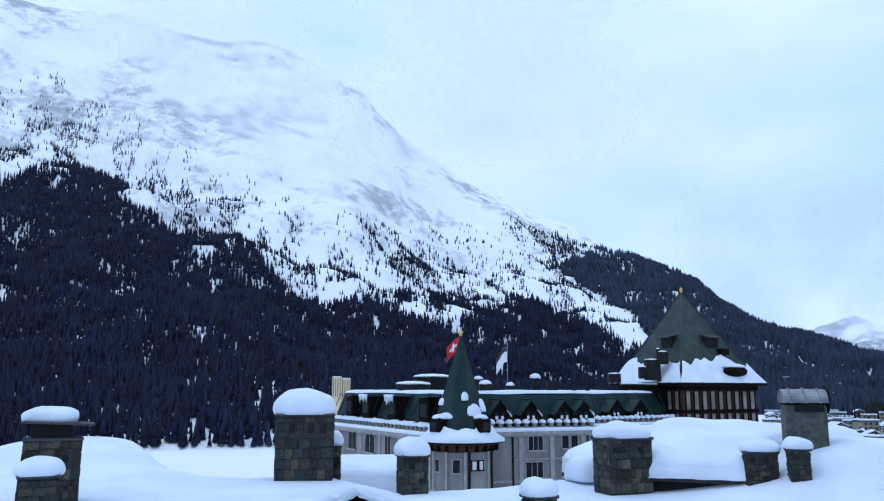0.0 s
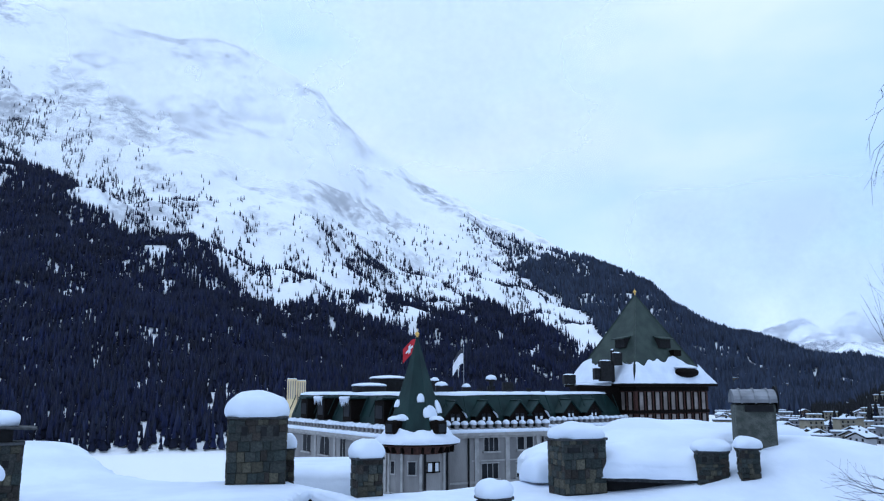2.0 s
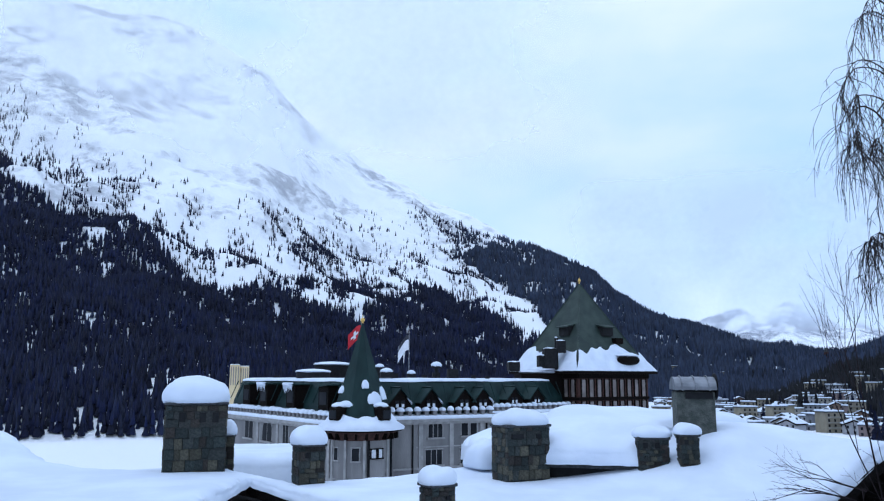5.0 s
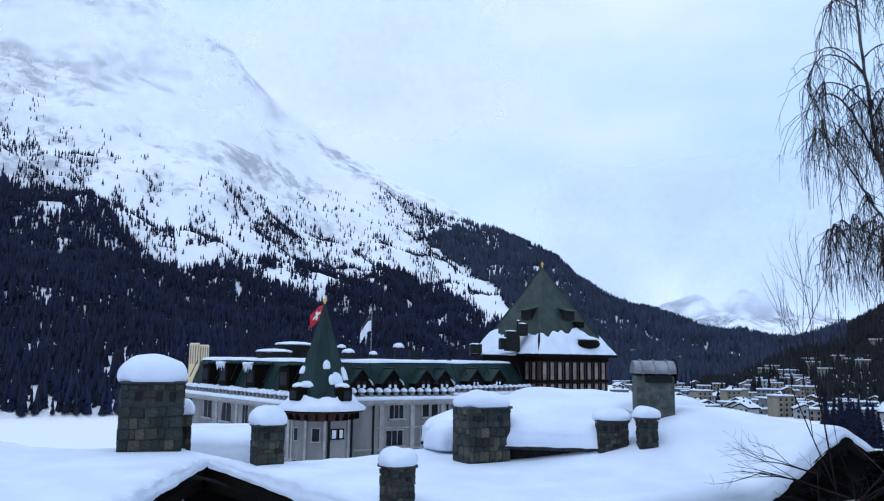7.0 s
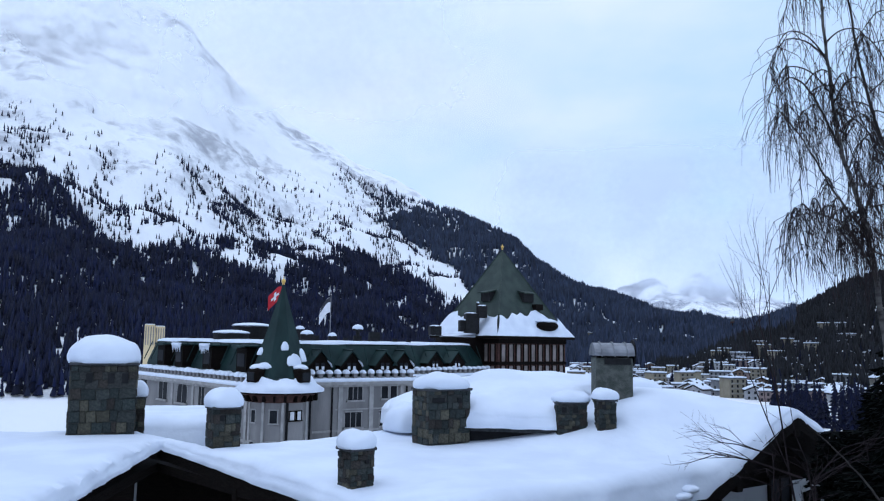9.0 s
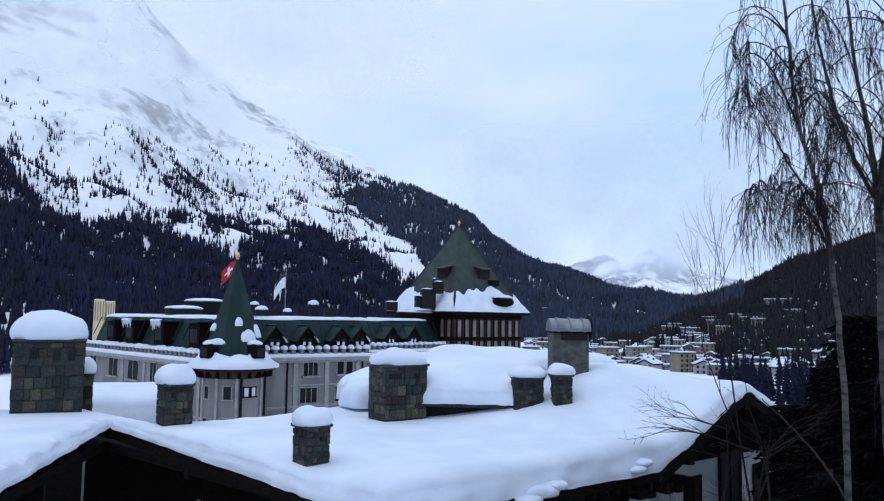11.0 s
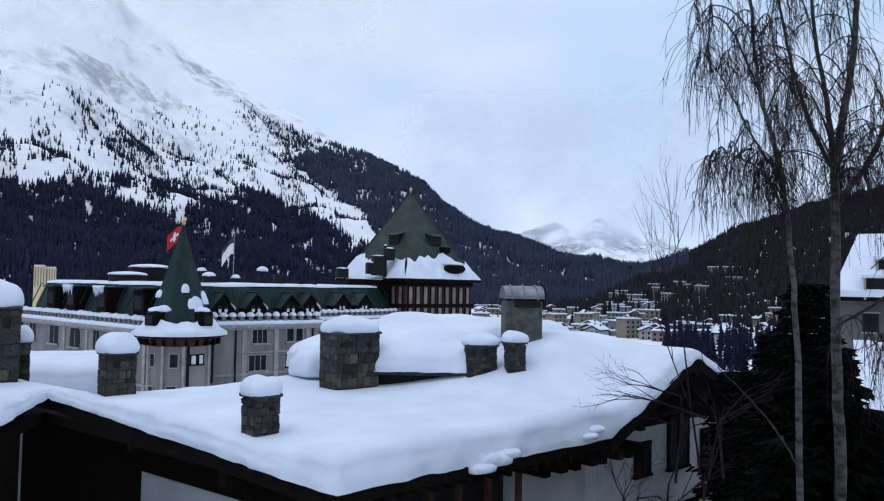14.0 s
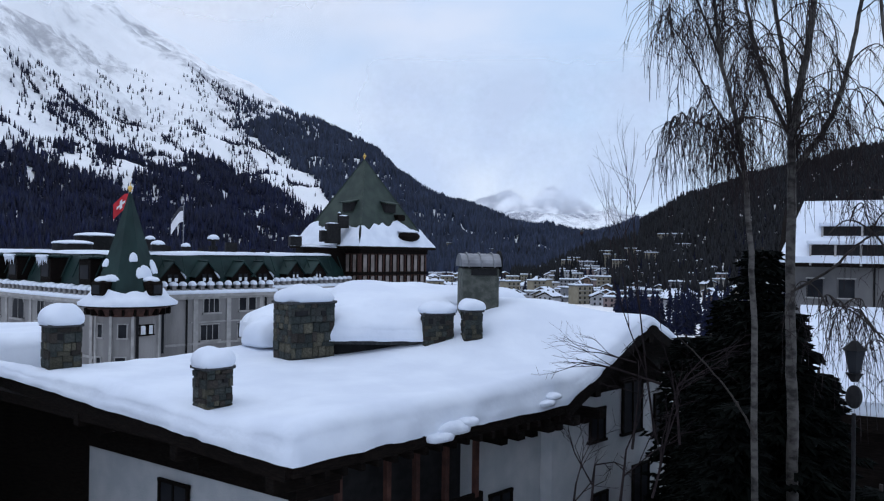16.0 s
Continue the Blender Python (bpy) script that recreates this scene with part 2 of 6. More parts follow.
def snow_mound(name, label, sx, sy, h, at, rz=0.0, seed=0.0, flat=0.45, group="snow caps", mat=None, over=0.0, square=3.0):
    """A soft cushion of snow on a rectangle: bulging sides, a domed uneven top and a flat underside."""
    nu, nv = 28, 9
    verts, faces = [], []
    for j in range(nv + 1):
        f = j / nv
        # profile from the under rim, out over the bulge and up to the crown
        a = -0.35 + f * (math.pi / 2 + 0.35)
        rad, z = max(math.cos(a), 0.0) ** 0.75, h * (flat + (1 - flat) * max(math.sin(a), 0)) if a > 0 else h * flat * (1 + a / 0.35)
        for i in range(nu):
            b = 2 * math.pi * i / nu
            c, s = math.cos(b), math.sin(b)
            k = (abs(c) ** square + abs(s) ** square) ** (-1 / square)
            w = 1 + 0.10 * noise.noise(Vector((c * 1.4 + seed, s * 1.4, f * 1.5 + seed)))
            verts.append((c * k * rad * w * (sx / 2 + over), s * k * rad * w * (sy / 2 + over),
                          z * (1 + 0.22 * noise.noise(Vector((c * rad * 1.5 + seed * 3, s * rad * 1.5, seed))))))
    for j in range(nv):
        for i in range(nu):
            a, b = j * nu + i, j * nu + (i + 1) % nu
            faces.append((a, b, b + nu, a + nu))
    faces.append(tuple(range(nu))[::-1])
    faces.append(tuple(range(nv * nu, (nv + 1) * nu)))
    ob = new(name, mesh_of(name, verts, faces, mat or SNOW, True))
    ob.matrix_world = pose(*at, 0, 0, rz)
    return tagged(ob, label, "snow", group)


# ---------------------------------------------------------------- the land
RIDGE_AZ = [-180, -100, -60, -40, -31, -23, -12.5, -6.4, -3.2, 1.9, 9, 12.2, 15.3, 18.3, 19.6, 21.9, 25.3, 28, 31, 34.5, 38, 60, 100, 180]
RIDGE_EL = [12, 14, 20, 23.5, 24.5, 24.5, 24, 21.6, 18.3, 14.8, 11.9, 9.9, 8.5, 7.2, 5.8, 4.3, 3.1, 2.2, 1.6, 1.1, 0.8, 3, 8, 12]
TREE_AZ = [-60, -33, -30, -27, -23.6, -19.7, -14.5, -9.1, -3.4, -0.9, 2.8, 7.3, 10.1, 13.2, 15.5, 17]
TREE_EL = [12, 13, 13.6, 14.6, 13.6, 11.2, 9.5, 6.1, 6.0, 5.7, 5.3, 6.3, 5.2, 2.6, 1.2, -0.8]
HILL_AZ = [28, 31.4, 36.2, 40, 43.7, 47.3, 52.8, 62, 90, 130]
HILL_EL = [-2.5, 0.1, 1.6, 3.5, 4.9, 5.7, 6.8, 8.5, 9, 4]
SHORE, LAKE = 700.0, -50.0


def wobble(x, y, step, seed):
    """Smooth noise over the plan, quick for many points."""
    out = np.zeros_like(x)
    rnd = np.random.RandomState(seed)
    for k in range(9):
        a, ph = rnd.uniform(0, 6.283), rnd.uniform(0, 6.283)
        f = 6.283 / (step * (0.55 + 0.16 * k))
        out += np.sin((x * math.cos(a) + y * math.sin(a)) * f + ph + 1.3 * np.sin((y * math.cos(a) - x * math.sin(a)) * f * 0.61 + ph * 2)) / 3.0
    return out


def land(az, r):
    """Height of the ground at an azimuth (degrees, from +y to the right) and a distance, from the eye."""
    x, y = r * np.sin(np.radians(az)), r * np.cos(np.radians(az))
    left = np.interp(r, [0, 25, 60, 110, 270, 300, 700], [-12, -12.5, -14, -22, -49, LAKE, LAKE])
    right = np.interp(r, [0, 25, 60, 110, 300, 500, 750, 1100, 1500, 2000], [-12, -12.5, -14, -18, -26, -30, -32, -27, -20, -14])
    s = smoothstep(9, 21, az) * (1 - smoothstep(120, 170, az))
    z = left * (1 - s) + right * s
    top = 2650 - 350 * smoothstep(5, 22, az)
    foot = SHORE + 500 * smoothstep(10, 24, az)
    f = np.clip((r - foot) / (top - foot), 0, 1)
    ridge = np.interp(az, RIDGE_AZ, RIDGE_EL)
    foot_el = np.degrees(np.arctan2(z, foot))
    el = foot_el + (ridge - foot_el) * (0.62 * f ** 0.72 + 0.38 * f)
    rise = np.tan(np.radians(el)) * r
    rough = (wobble(x, y, 420, 3) * 20 + wobble(x, y, 150, 5) * 11 + wobble(x, y, 60, 6) * 3.5) * smoothstep(0.04, 0.3, f) * (1 - 0.55 * smoothstep(0.85, 1, f))
    z = np.where(r > foot, rise + rough, z)
    over = np.clip((r - top) / 900, 0, 1)
    z = z * (1 - over * over * 0.75)
    hill_el = np.interp(az, HILL_AZ, HILL_EL)
    g = np.clip((r - 560) / 740, 0, 1)
    hill_z = -31 + (np.tan(np.radians(hill_el)) * 1300 + 31) * smoothstep(0, 1, g) ** 0.85 + wobble(x, y, 130, 8) * 4 * g
    hill_z = hill_z * (1 - 0.4 * smoothstep(1300, 2000, r))
    hs = smoothstep(27, 33, az) * (1 - smoothstep(110, 150, az))
    return np.where((hs > 0) & (r > 560), np.maximum(z, z * (1 - hs) + hill_z * hs), z)


def land_z(x, y):
    return float(land(np.array([math.degrees(math.atan2(x, y))]), np.array([math.hypot(x, y)]))[0])


az_line = np.concatenate([np.arange(-180, -45, 5.0), np.arange(-45, 70, 0.4), np.arange(70, 180.1, 5.0)])
r_line = np.concatenate([[0.0], np.geomspace(6, 690, 46), np.linspace(700, 2750, 120), np.geomspace(2800, 4700, 12)])
AZ, RR = np.meshgrid(az_line, r_line, indexing="ij")
LZ = land(AZ, RR)
pts = np.stack([RR * np.sin(np.radians(AZ)), RR * np.cos(np.radians(AZ)), LZ], -1).reshape(-1, 3)
na, nr = AZ.shape
ii, jj = np.meshgrid(np.arange(na - 1), np.arange(nr - 1), indexing="ij")
q = (ii * nr + jj).ravel()
quads = np.stack([q, q + 1, q + nr + 1, q + nr], -1)[:, ::-1]
ground = new("ground", mesh_of("ground", pts.tolist(), quads.tolist(), GROUND, True))
tagged(ground, "snow-covered valley, frozen lake and mountain slopes", "ground", kind="structure")

# far peaks closing the valley
fa = np.arange(21, 41, 0.25)
fr = np.linspace(3300, 4700, 22)
FA, FR = np.meshgrid(fa, fr, indexing="ij")
fel = np.interp(FA, [21, 24, 26.1, 28.1, 29.2, 30.2, 31.0, 31.8, 32.8, 33.8, 35.0, 36.2, 38, 41], [2.6, 3.3, 3.9, 4.4, 4.2, 4.9, 5.2, 4.5, 3.9, 3.5, 3.6, 2.9, 2.2, 1.2])
ff = np.clip((FR - 3300) / 1000, 0, 1)
fx, fy = FR * np.sin(np.radians(FA)), FR * np.cos(np.radians(FA))
FZ = -30 + (np.tan(np.radians(fel)) * 4300 + 30) * ff ** 0.8 + (wobble(fx, fy, 260, 12) * 22 + wobble(fx, fy, 90, 13) * 9) * ff
FZ = FZ * (1 - 0.3 * np.clip((FR - 4300) / 400, 0, 1))
pts = np.stack([fx, fy, FZ], -1).reshape(-1, 3)
na, nr = FA.shape
ii, jj = np.meshgrid(np.arange(na - 1), np.arange(nr - 1), indexing="ij")
q = (ii * nr + jj).ravel()
peaks = new("distant_peaks", mesh_of("distant_peaks", pts.tolist(), np.stack([q, q + 1, q + nr + 1, q + nr], -1)[:, ::-1].tolist(), FAR_PEAKS, True))
tagged(peaks, "distant snowy rocky peaks closing the valley", "mountain", kind="structure")


def forest(name, az, r, height, width, mat, label, tiers=2, sides=5):
    """Conifers as one mesh: stacked ragged cones, each tree its own island."""
    n = len(az)
    rnd = np.random.RandomState(len(name) + n)
    x, y = r * np.sin(np.radians(az)), r * np.cos(np.radians(az))
    z = land(az, r) - 0.8
    prof = {1: [(0.0, 1.0, 1.0)], 2: [(0.05, 1.0, 0.62), (0.42, 0.62, 1.0)], 3: [(0.06, 1.0, 0.5), (0.32, 0.75, 0.75), (0.6, 0.45, 1.0)]}[tiers]
    per = (sides + 1) * tiers
    V = np.zeros((n, per, 3))
    F = []
    for k, (b, w, t) in enumerate(prof):
        o = k * (sides + 1)
        ph = rnd.uniform(0, 6.283, n)
        for i in range(sides):
            a = ph + 6.283 * i / sides
            rad = width * w * rnd.uniform(0.65, 1.25, n)
            V[:, o + i] = np.stack([x + rad * np.cos(a), y + rad * np.sin(a), z + height * (b + rnd.uniform(-0.04, 0.04, n))], -1)
            F.append((o + i, o + (i + 1) % sides, o + sides))
        V[:, o + sides] = np.stack([x + rnd.normal(0, 0.3, n), y + rnd.normal(0, 0.3, n), z + height * t], -1)
    F = np.array(F)
    faces = (F[None] + (np.arange(n) * per)[:, None, None]).reshape(-1, 3)
    me = bpy.data.meshes.new(name)
    me.vertices.add(n * per)
    me.vertices.foreach_set("co", V.reshape(-1))
    me.loops.add(faces.size)
    me.loops.foreach_set("vertex_index", faces.reshape(-1).astype(np.int32))
    me.polygons.add(len(faces))
    me.polygons.foreach_set("loop_start", np.arange(0, faces.size, 3, dtype=np.int32))
    me.materials.append(mat)
    me.update(calc_edges=True)
    return tagged(new(name, me), label, "forest", kind="stuff")


def scatter(n, a0, a1, r0, r1, seed):
    rnd = np.random.RandomState(seed)
    return rnd.uniform(a0, a1, n), np.sqrt(rnd.uniform(r0 * r0, r1 * r1, n)), rnd


def elev(az, r):
    return np.degrees(np.arctan2(land(az, r), r))


# the great forest over the lake, thinning to scattered trees above the tree line
az, r, rnd = scatter(165000, -42, 20, 702, 2500, 21)
el = elev(az, r)
x, y = r * np.sin(np.radians(az)), r * np.cos(np.radians(az))
line = np.interp(az, TREE_AZ, TREE_EL) + wobble(x, y, 160, 31) * 0.7
streak = wobble(x * 0.9 + y * 0.2, y * 0.25 + x * 0.15, 70, 33)
gaps = wobble(x, y * 0.4, 55, 35)
below = line - el
chance = np.where(below > 0, np.clip(0.62 + 0.2 * below, 0, 1) * np.where(gaps > 1.0, 0.28, 1.0), 0)
bushy = np.clip(1 + below / 6.5, 0, 1) ** 1.4 * np.where(streak > 0.1, 0.5, 0.05)
bushy = np.maximum(bushy, 0.75 * np.exp(-((az + 2.4) / 3.2) ** 2 - ((el - 8.9 + (az + 2.4) * 0.6) / 1.6) ** 2) * np.where(streak > -0.35, 1, 0.12))
bushy = np.maximum(bushy, 0.5 * np.exp(-((az - 8.0) / 2.6) ** 2 - ((el - 10.3 + (az - 8.0) * 0.45) / 0.9) ** 2) * np.where(streak > 0.0, 1, 0.1))
chance = np.where(below > 0, chance, bushy * (below > -6.5))
chance = np.where((np.abs(az - 9.3) < 0.9) & (np.abs(el - 2.5 - (az - 9.3) * 0.3) < 0.35), 0.06, chance)
chance = chance * np.clip(r / 1150, 0.5, 1.1)
keep = rnd.uniform(0, 1, len(az)) < chance * 0.9
az, r, below = az[keep], r[keep], below[keep]
h = rnd.uniform(13, 24, len(az)) * np.where(below > 0, 1, 0.62)
larch = rnd.uniform(0, 1, len(az)) < 0.30
forest("conifer_forest", az[~larch], r[~larch], h[~larch], h[~larch] * 0.17, HAZED_FOREST, "dense conifer forest, tinted haze blue, climbing the snowy mountainside")
forest("larch_wood", az[larch], r[larch], h[larch], h[larch] * 0.14, HAZED_LARCH, "bare larches, tinted haze blue, among the conifers on the slope")

# the wooded shoulder beyond the clearing
az, r, rnd = scatter(60000, 8, 37, 1000, 2500, 22)
el = elev(az, r)
x, y = r * np.sin(np.radians(az)), r * np.cos(np.radians(az))
edge = np.interp(az, [8, 9, 11, 13, 14.8, 16.5, 19, 40], [9.4, 8.3, 6.9, 5.4, 4.1, 2.4, -1.5, -3]) + wobble(x, y, 120, 41) * 0.25
gaps = wobble(x, y * 0.5, 46, 43)
chance = np.where(el > edge, np.where(gaps > 0.55, 0.16, 0.72), 0)
chance = np.where(el > np.interp(az, [7.4, 9, 10.5, 12.2, 13], [8.2, 8.9, 9.4, 10.4, 20]), 0.05, chance)
ridge = np.interp(az, RIDGE_AZ, RIDGE_EL)
chance = np.where((az < 14) & (el > ridge - 1.2), chance * 0.35, chance)
chance = np.where((np.abs(az - 25.2) < 0.9) & (np.abs(el - 1.3 + (az - 25.2) * 0.45) < 0.28), 0.05, chance)
keep = rnd.uniform(0, 1, len(az)) < chance
az, r = az[keep], r[keep]
h = rnd.uniform(16, 26, len(az))
forest("shoulder_forest", az, r, h, h * 0.2, HAZED_SHOULDER, "forest, paled by painted blue haze, on the rounded mountain shoulder", tiers=1)

# the hill above the town
az, r, rnd = scatter(42000, 28, 72, 520, 1420, 23)
g = wobble(r * np.sin(np.radians(az)), r * np.cos(np.radians(az)), 70, 51)
low = np.where(az > 35, smoothstep(520, 740, r + g * 60) * 0.85, smoothstep(740, 930, r + g * 45))
keep = rnd.uniform(0, 1, len(az)) < low * 0.6
az, r = az[keep], r[keep]
h = rnd.uniform(11, 19, len(az))
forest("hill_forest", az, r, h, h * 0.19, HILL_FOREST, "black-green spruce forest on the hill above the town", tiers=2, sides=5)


# drifting cloud that hides the summits
def cloud_material(name, lo, hi, strength, low_z, high_z, tone=(0.95, 0.97, 1.0, 1)):
    m = bpy.data.materials.new(name)
    m.use_nodes = True
    n, l = m.node_tree.nodes, m.node_tree.links
    n.clear()
    out = n.new("ShaderNodeOutputMaterial")
    mix = n.new("ShaderNodeMixShader")
    clear = n.new("ShaderNodeBsdfTransparent")
    white = n.new("ShaderNodeBsdfTranslucent")
    white.inputs["Color"].default_value = tone
    diff = n.new("ShaderNodeBsdfDiffuse")
    diff.inputs["Color"].default_value = tone
    both = n.new("ShaderNodeMixShader")
    l.new(white.outputs[0], both.inputs[1])
    l.new(diff.outputs[0], both.inputs[2])
    co = n.new("ShaderNodeTexCoord")
    tex = n.new("ShaderNodeTexNoise")
    tex.inputs["Scale"].default_value, tex.inputs["Detail"].default_value = 0.0022, 6
    l.new(co.outputs["Object"], tex.inputs["Vector"])
    sep = n.new("ShaderNodeSeparateXYZ")
    l.new(co.outputs["Object"], sep.inputs["Vector"])
    up = n.new("ShaderNodeMapRange")
    up.interpolation_type = "SMOOTHSTEP"
    up.inputs["From Min"].default_value, up.inputs["From Max"].default_value = low_z, high_z
    l.new(sep.outputs["Z"], up.inputs["Value"])
    puff = n.new("ShaderNodeMapRange")
    puff.inputs["From Min"].default_value, puff.inputs["From Max"].default_value = lo, hi
    l.new(tex.outputs["Fac"], puff.inputs["Value"])
    add = n.new("ShaderNodeMath")
    add.operation = "MULTIPLY"
    l.new(up.outputs["Result"], add.inputs[0])
    l.new(puff.outputs["Result"], add.inputs[1])
    uv = n.new("ShaderNodeUVMap")
    uv.uv_map = "spread"
    edge = n.new("ShaderNodeSeparateXYZ")
    l.new(uv.outputs["UV"], edge.inputs["Vector"])
    for axis in ("X", "Y"):
        fade = n.new("ShaderNodeMapRange")
        fade.interpolation_type = "SMOOTHSTEP"
        fade.inputs["From Max"].default_value = 0.35
        l.new(edge.outputs[axis], fade.inputs["Value"])
        both_ = n.new("ShaderNodeMath")
        both_.operation = "MULTIPLY"
        l.new(add.outputs[0], both_.inputs[0])
        l.new(fade.outputs["Result"], both_.inputs[1])
        add = both_
    k = n.new("ShaderNodeMath")
    k.operation = "MULTIPLY"
    k.use_clamp = True
    k.inputs[1].default_value = strength
    l.new(add.outputs[0], k.inputs[0])
    l.new(k.outputs[0], mix.inputs["Fac"])
    l.new(clear.outputs[0], mix.inputs[1])
    l.new(both.outputs[0], mix.inputs[2])
    l.new(mix.outputs[0], out.inputs["Surface"])
    return m


def cloud_sheet(name, label, a0, a1, r, z0, z1, mat):
    aa, zz = np.linspace(a0, a1, 60), np.linspace(z0, z1, 14)
    v = [(r * math.sin(radians(a)), r * math.cos(radians(a)), z) for a in aa for z in zz]
    nz = len(zz)
    f = [(i * nz + j, (i + 1) * nz + j, (i + 1) * nz + j + 1, i * nz + j + 1) for i in range(len(aa) - 1) for j in range(nz - 1)]
    me = mesh_of(name, v, f, mat, True)
    layer = me.uv_layers.new(name="spread")
    na_ = len(aa) - 1
    for loop in me.loops:
        i, j = divmod(loop.vertex_index, nz)
        layer.data[loop.index].uv = (1 - abs(2 * i / na_ - 1), 1 - j / (nz - 1))
    ob = new(name, me)
    ob.visible_shadow = False
    return tagged(ob, label, "cloud", kind="structure")


cloud_sheet("summit_cloud", "thin white cloud drifting over the summits", -60, 23, 1900, 260, 1500,
            cloud_material("summit_cloud", 0.36, 0.64, 0.85, 380, 700, (1, 1, 1, 1)))
cloud_sheet("valley_cloud", "grey cloud lying on the distant peaks", 14, 44, 3200, 120, 900,
            cloud_material("valley_cloud", 0.28, 0.56, 0.9, 110, 260, (0.80, 0.84, 0.91, 1)))
# ---------------------------------------------------------------- the chalet and its snow roof
# plan axes of the chalet: u along the eave, v back from it, from the eave's corner
CORNER, UX, VX = Vector((3.31, 15.7)), Vector((0.9174, 0.3981)), Vector((-0.3981, 0.9174))
DECK = -4.0
GABLE_U, GABLE_TOP, GABLE_SLOPE = 13.6, -2.05, 0.445


def plan(u, v):
    p = CORNER + UX * u + VX * v
    return (p.x, p.y)


def deck_z(u, v):
    """Underside of the snow."""
    flat = DECK + 0.045 * max(min(v, 14), -2)
    return max(flat, GABLE_TOP - abs(u - GABLE_U) * GABLE_SLOPE) if 8.6 < u < 18.6 else flat


ROOF = [(0, 0), (9.2, 0), (GABLE_U, 0), (18.0, 0), (18.0, 13), (8.6, 15.5), (7.4, 10.2), (-0.7, 10.6), (-1.9, 15.4),
        (-7, 17.5), (-9, 25), (-24, 27), (-36, 2), (-9.3, 0.3), (-4.6, 7.6), (-1.5, 12.5)]


SKEW = 0.12  # the verge runs a little askew to the eave


def snow_top(u, v):
    flat = -3.15 + 0.05 * math.sin(u * 0.55 + 1) * math.sin(v * 0.4)
    flat += 1.25 * math.exp(-((u + 10.5) / 4.5) ** 2 - ((v - 21.5) / 4) ** 2) + 0.12 * lumps(u, v, 0.3, 3.0)
    ridge = GABLE_TOP + 0.5 - math.sqrt((u - GABLE_U) ** 2 + 0.35) * GABLE_SLOPE + 0.05 * lumps(u, v, 0.6, 8.0)
    if u > 8:
        k = 6.0
        flat = math.log(math.exp(k * flat) + math.exp(k * ridge)) / k
    # the roof swells towards the vent shaft
    rise = min(max((v - 1.0) / 3.0, 0.0), 1.0)
    flat -= 0.3 * math.exp(-((u - 0.3) / 2.0) ** 2 - ((v - 2.8) / 2.2) ** 2)
    return flat + 1.1 * math.exp(-((u - 10.6) / 2.6) ** 2) * rise * rise * (3 - 2 * rise)


def edge_distance(P, poly):
    """Signed distance to a polygon (inside positive) and the nearest place on its edge, for many points."""
    best, near = np.full(len(P), 1e9), np.zeros_like(P)
    inside = np.zeros(len(P), bool)
    for (ax, ay), (bx, by) in zip(poly, poly[1:] + poly[:1]):
        a, b = np.array([ax, ay], float), np.array([bx, by], float)
        t = np.clip(((P - a) @ (b - a)) / ((b - a) @ (b - a)), 0, 1)
        n_ = a + t[:, None] * (b - a)
        d = np.hypot(*(P - n_).T)
        hit = d < best
        best[hit], near[hit] = d[hit], n_[hit]
        cross = ((ay > P[:, 1]) != (by > P[:, 1])) & (P[:, 0] < (bx - ax) * (P[:, 1] - ay) / (by - ay + 1e-12) + ax)
        inside ^= cross
    return np.where(inside, best, -best), near


def edge_normal(P, poly):
    """The outward direction of the polygon's edge nearest to each point."""
    best, out = np.full(len(P), 1e9), np.zeros_like(P)
    turn = sum(a[0] * b[1] - b[0] * a[1] for a, b in zip(poly, poly[1:] + poly[:1]))
    for a, b in zip(poly, poly[1:] + poly[:1]):
        a, b = np.array(a, float), np.array(b, float)
        t = np.clip(((P - a) @ (b - a)) / ((b - a) @ (b - a)), 0, 1)
        d = np.hypot(*(P - a - t[:, None] * (b - a)).T)
        n_ = np.array([b[1] - a[1], a[0] - b[0]]) / np.hypot(*(b - a)) * (1 if turn > 0 else -1)
        hit = d < best
        best[hit], out[hit] = d[hit], n_
    return out


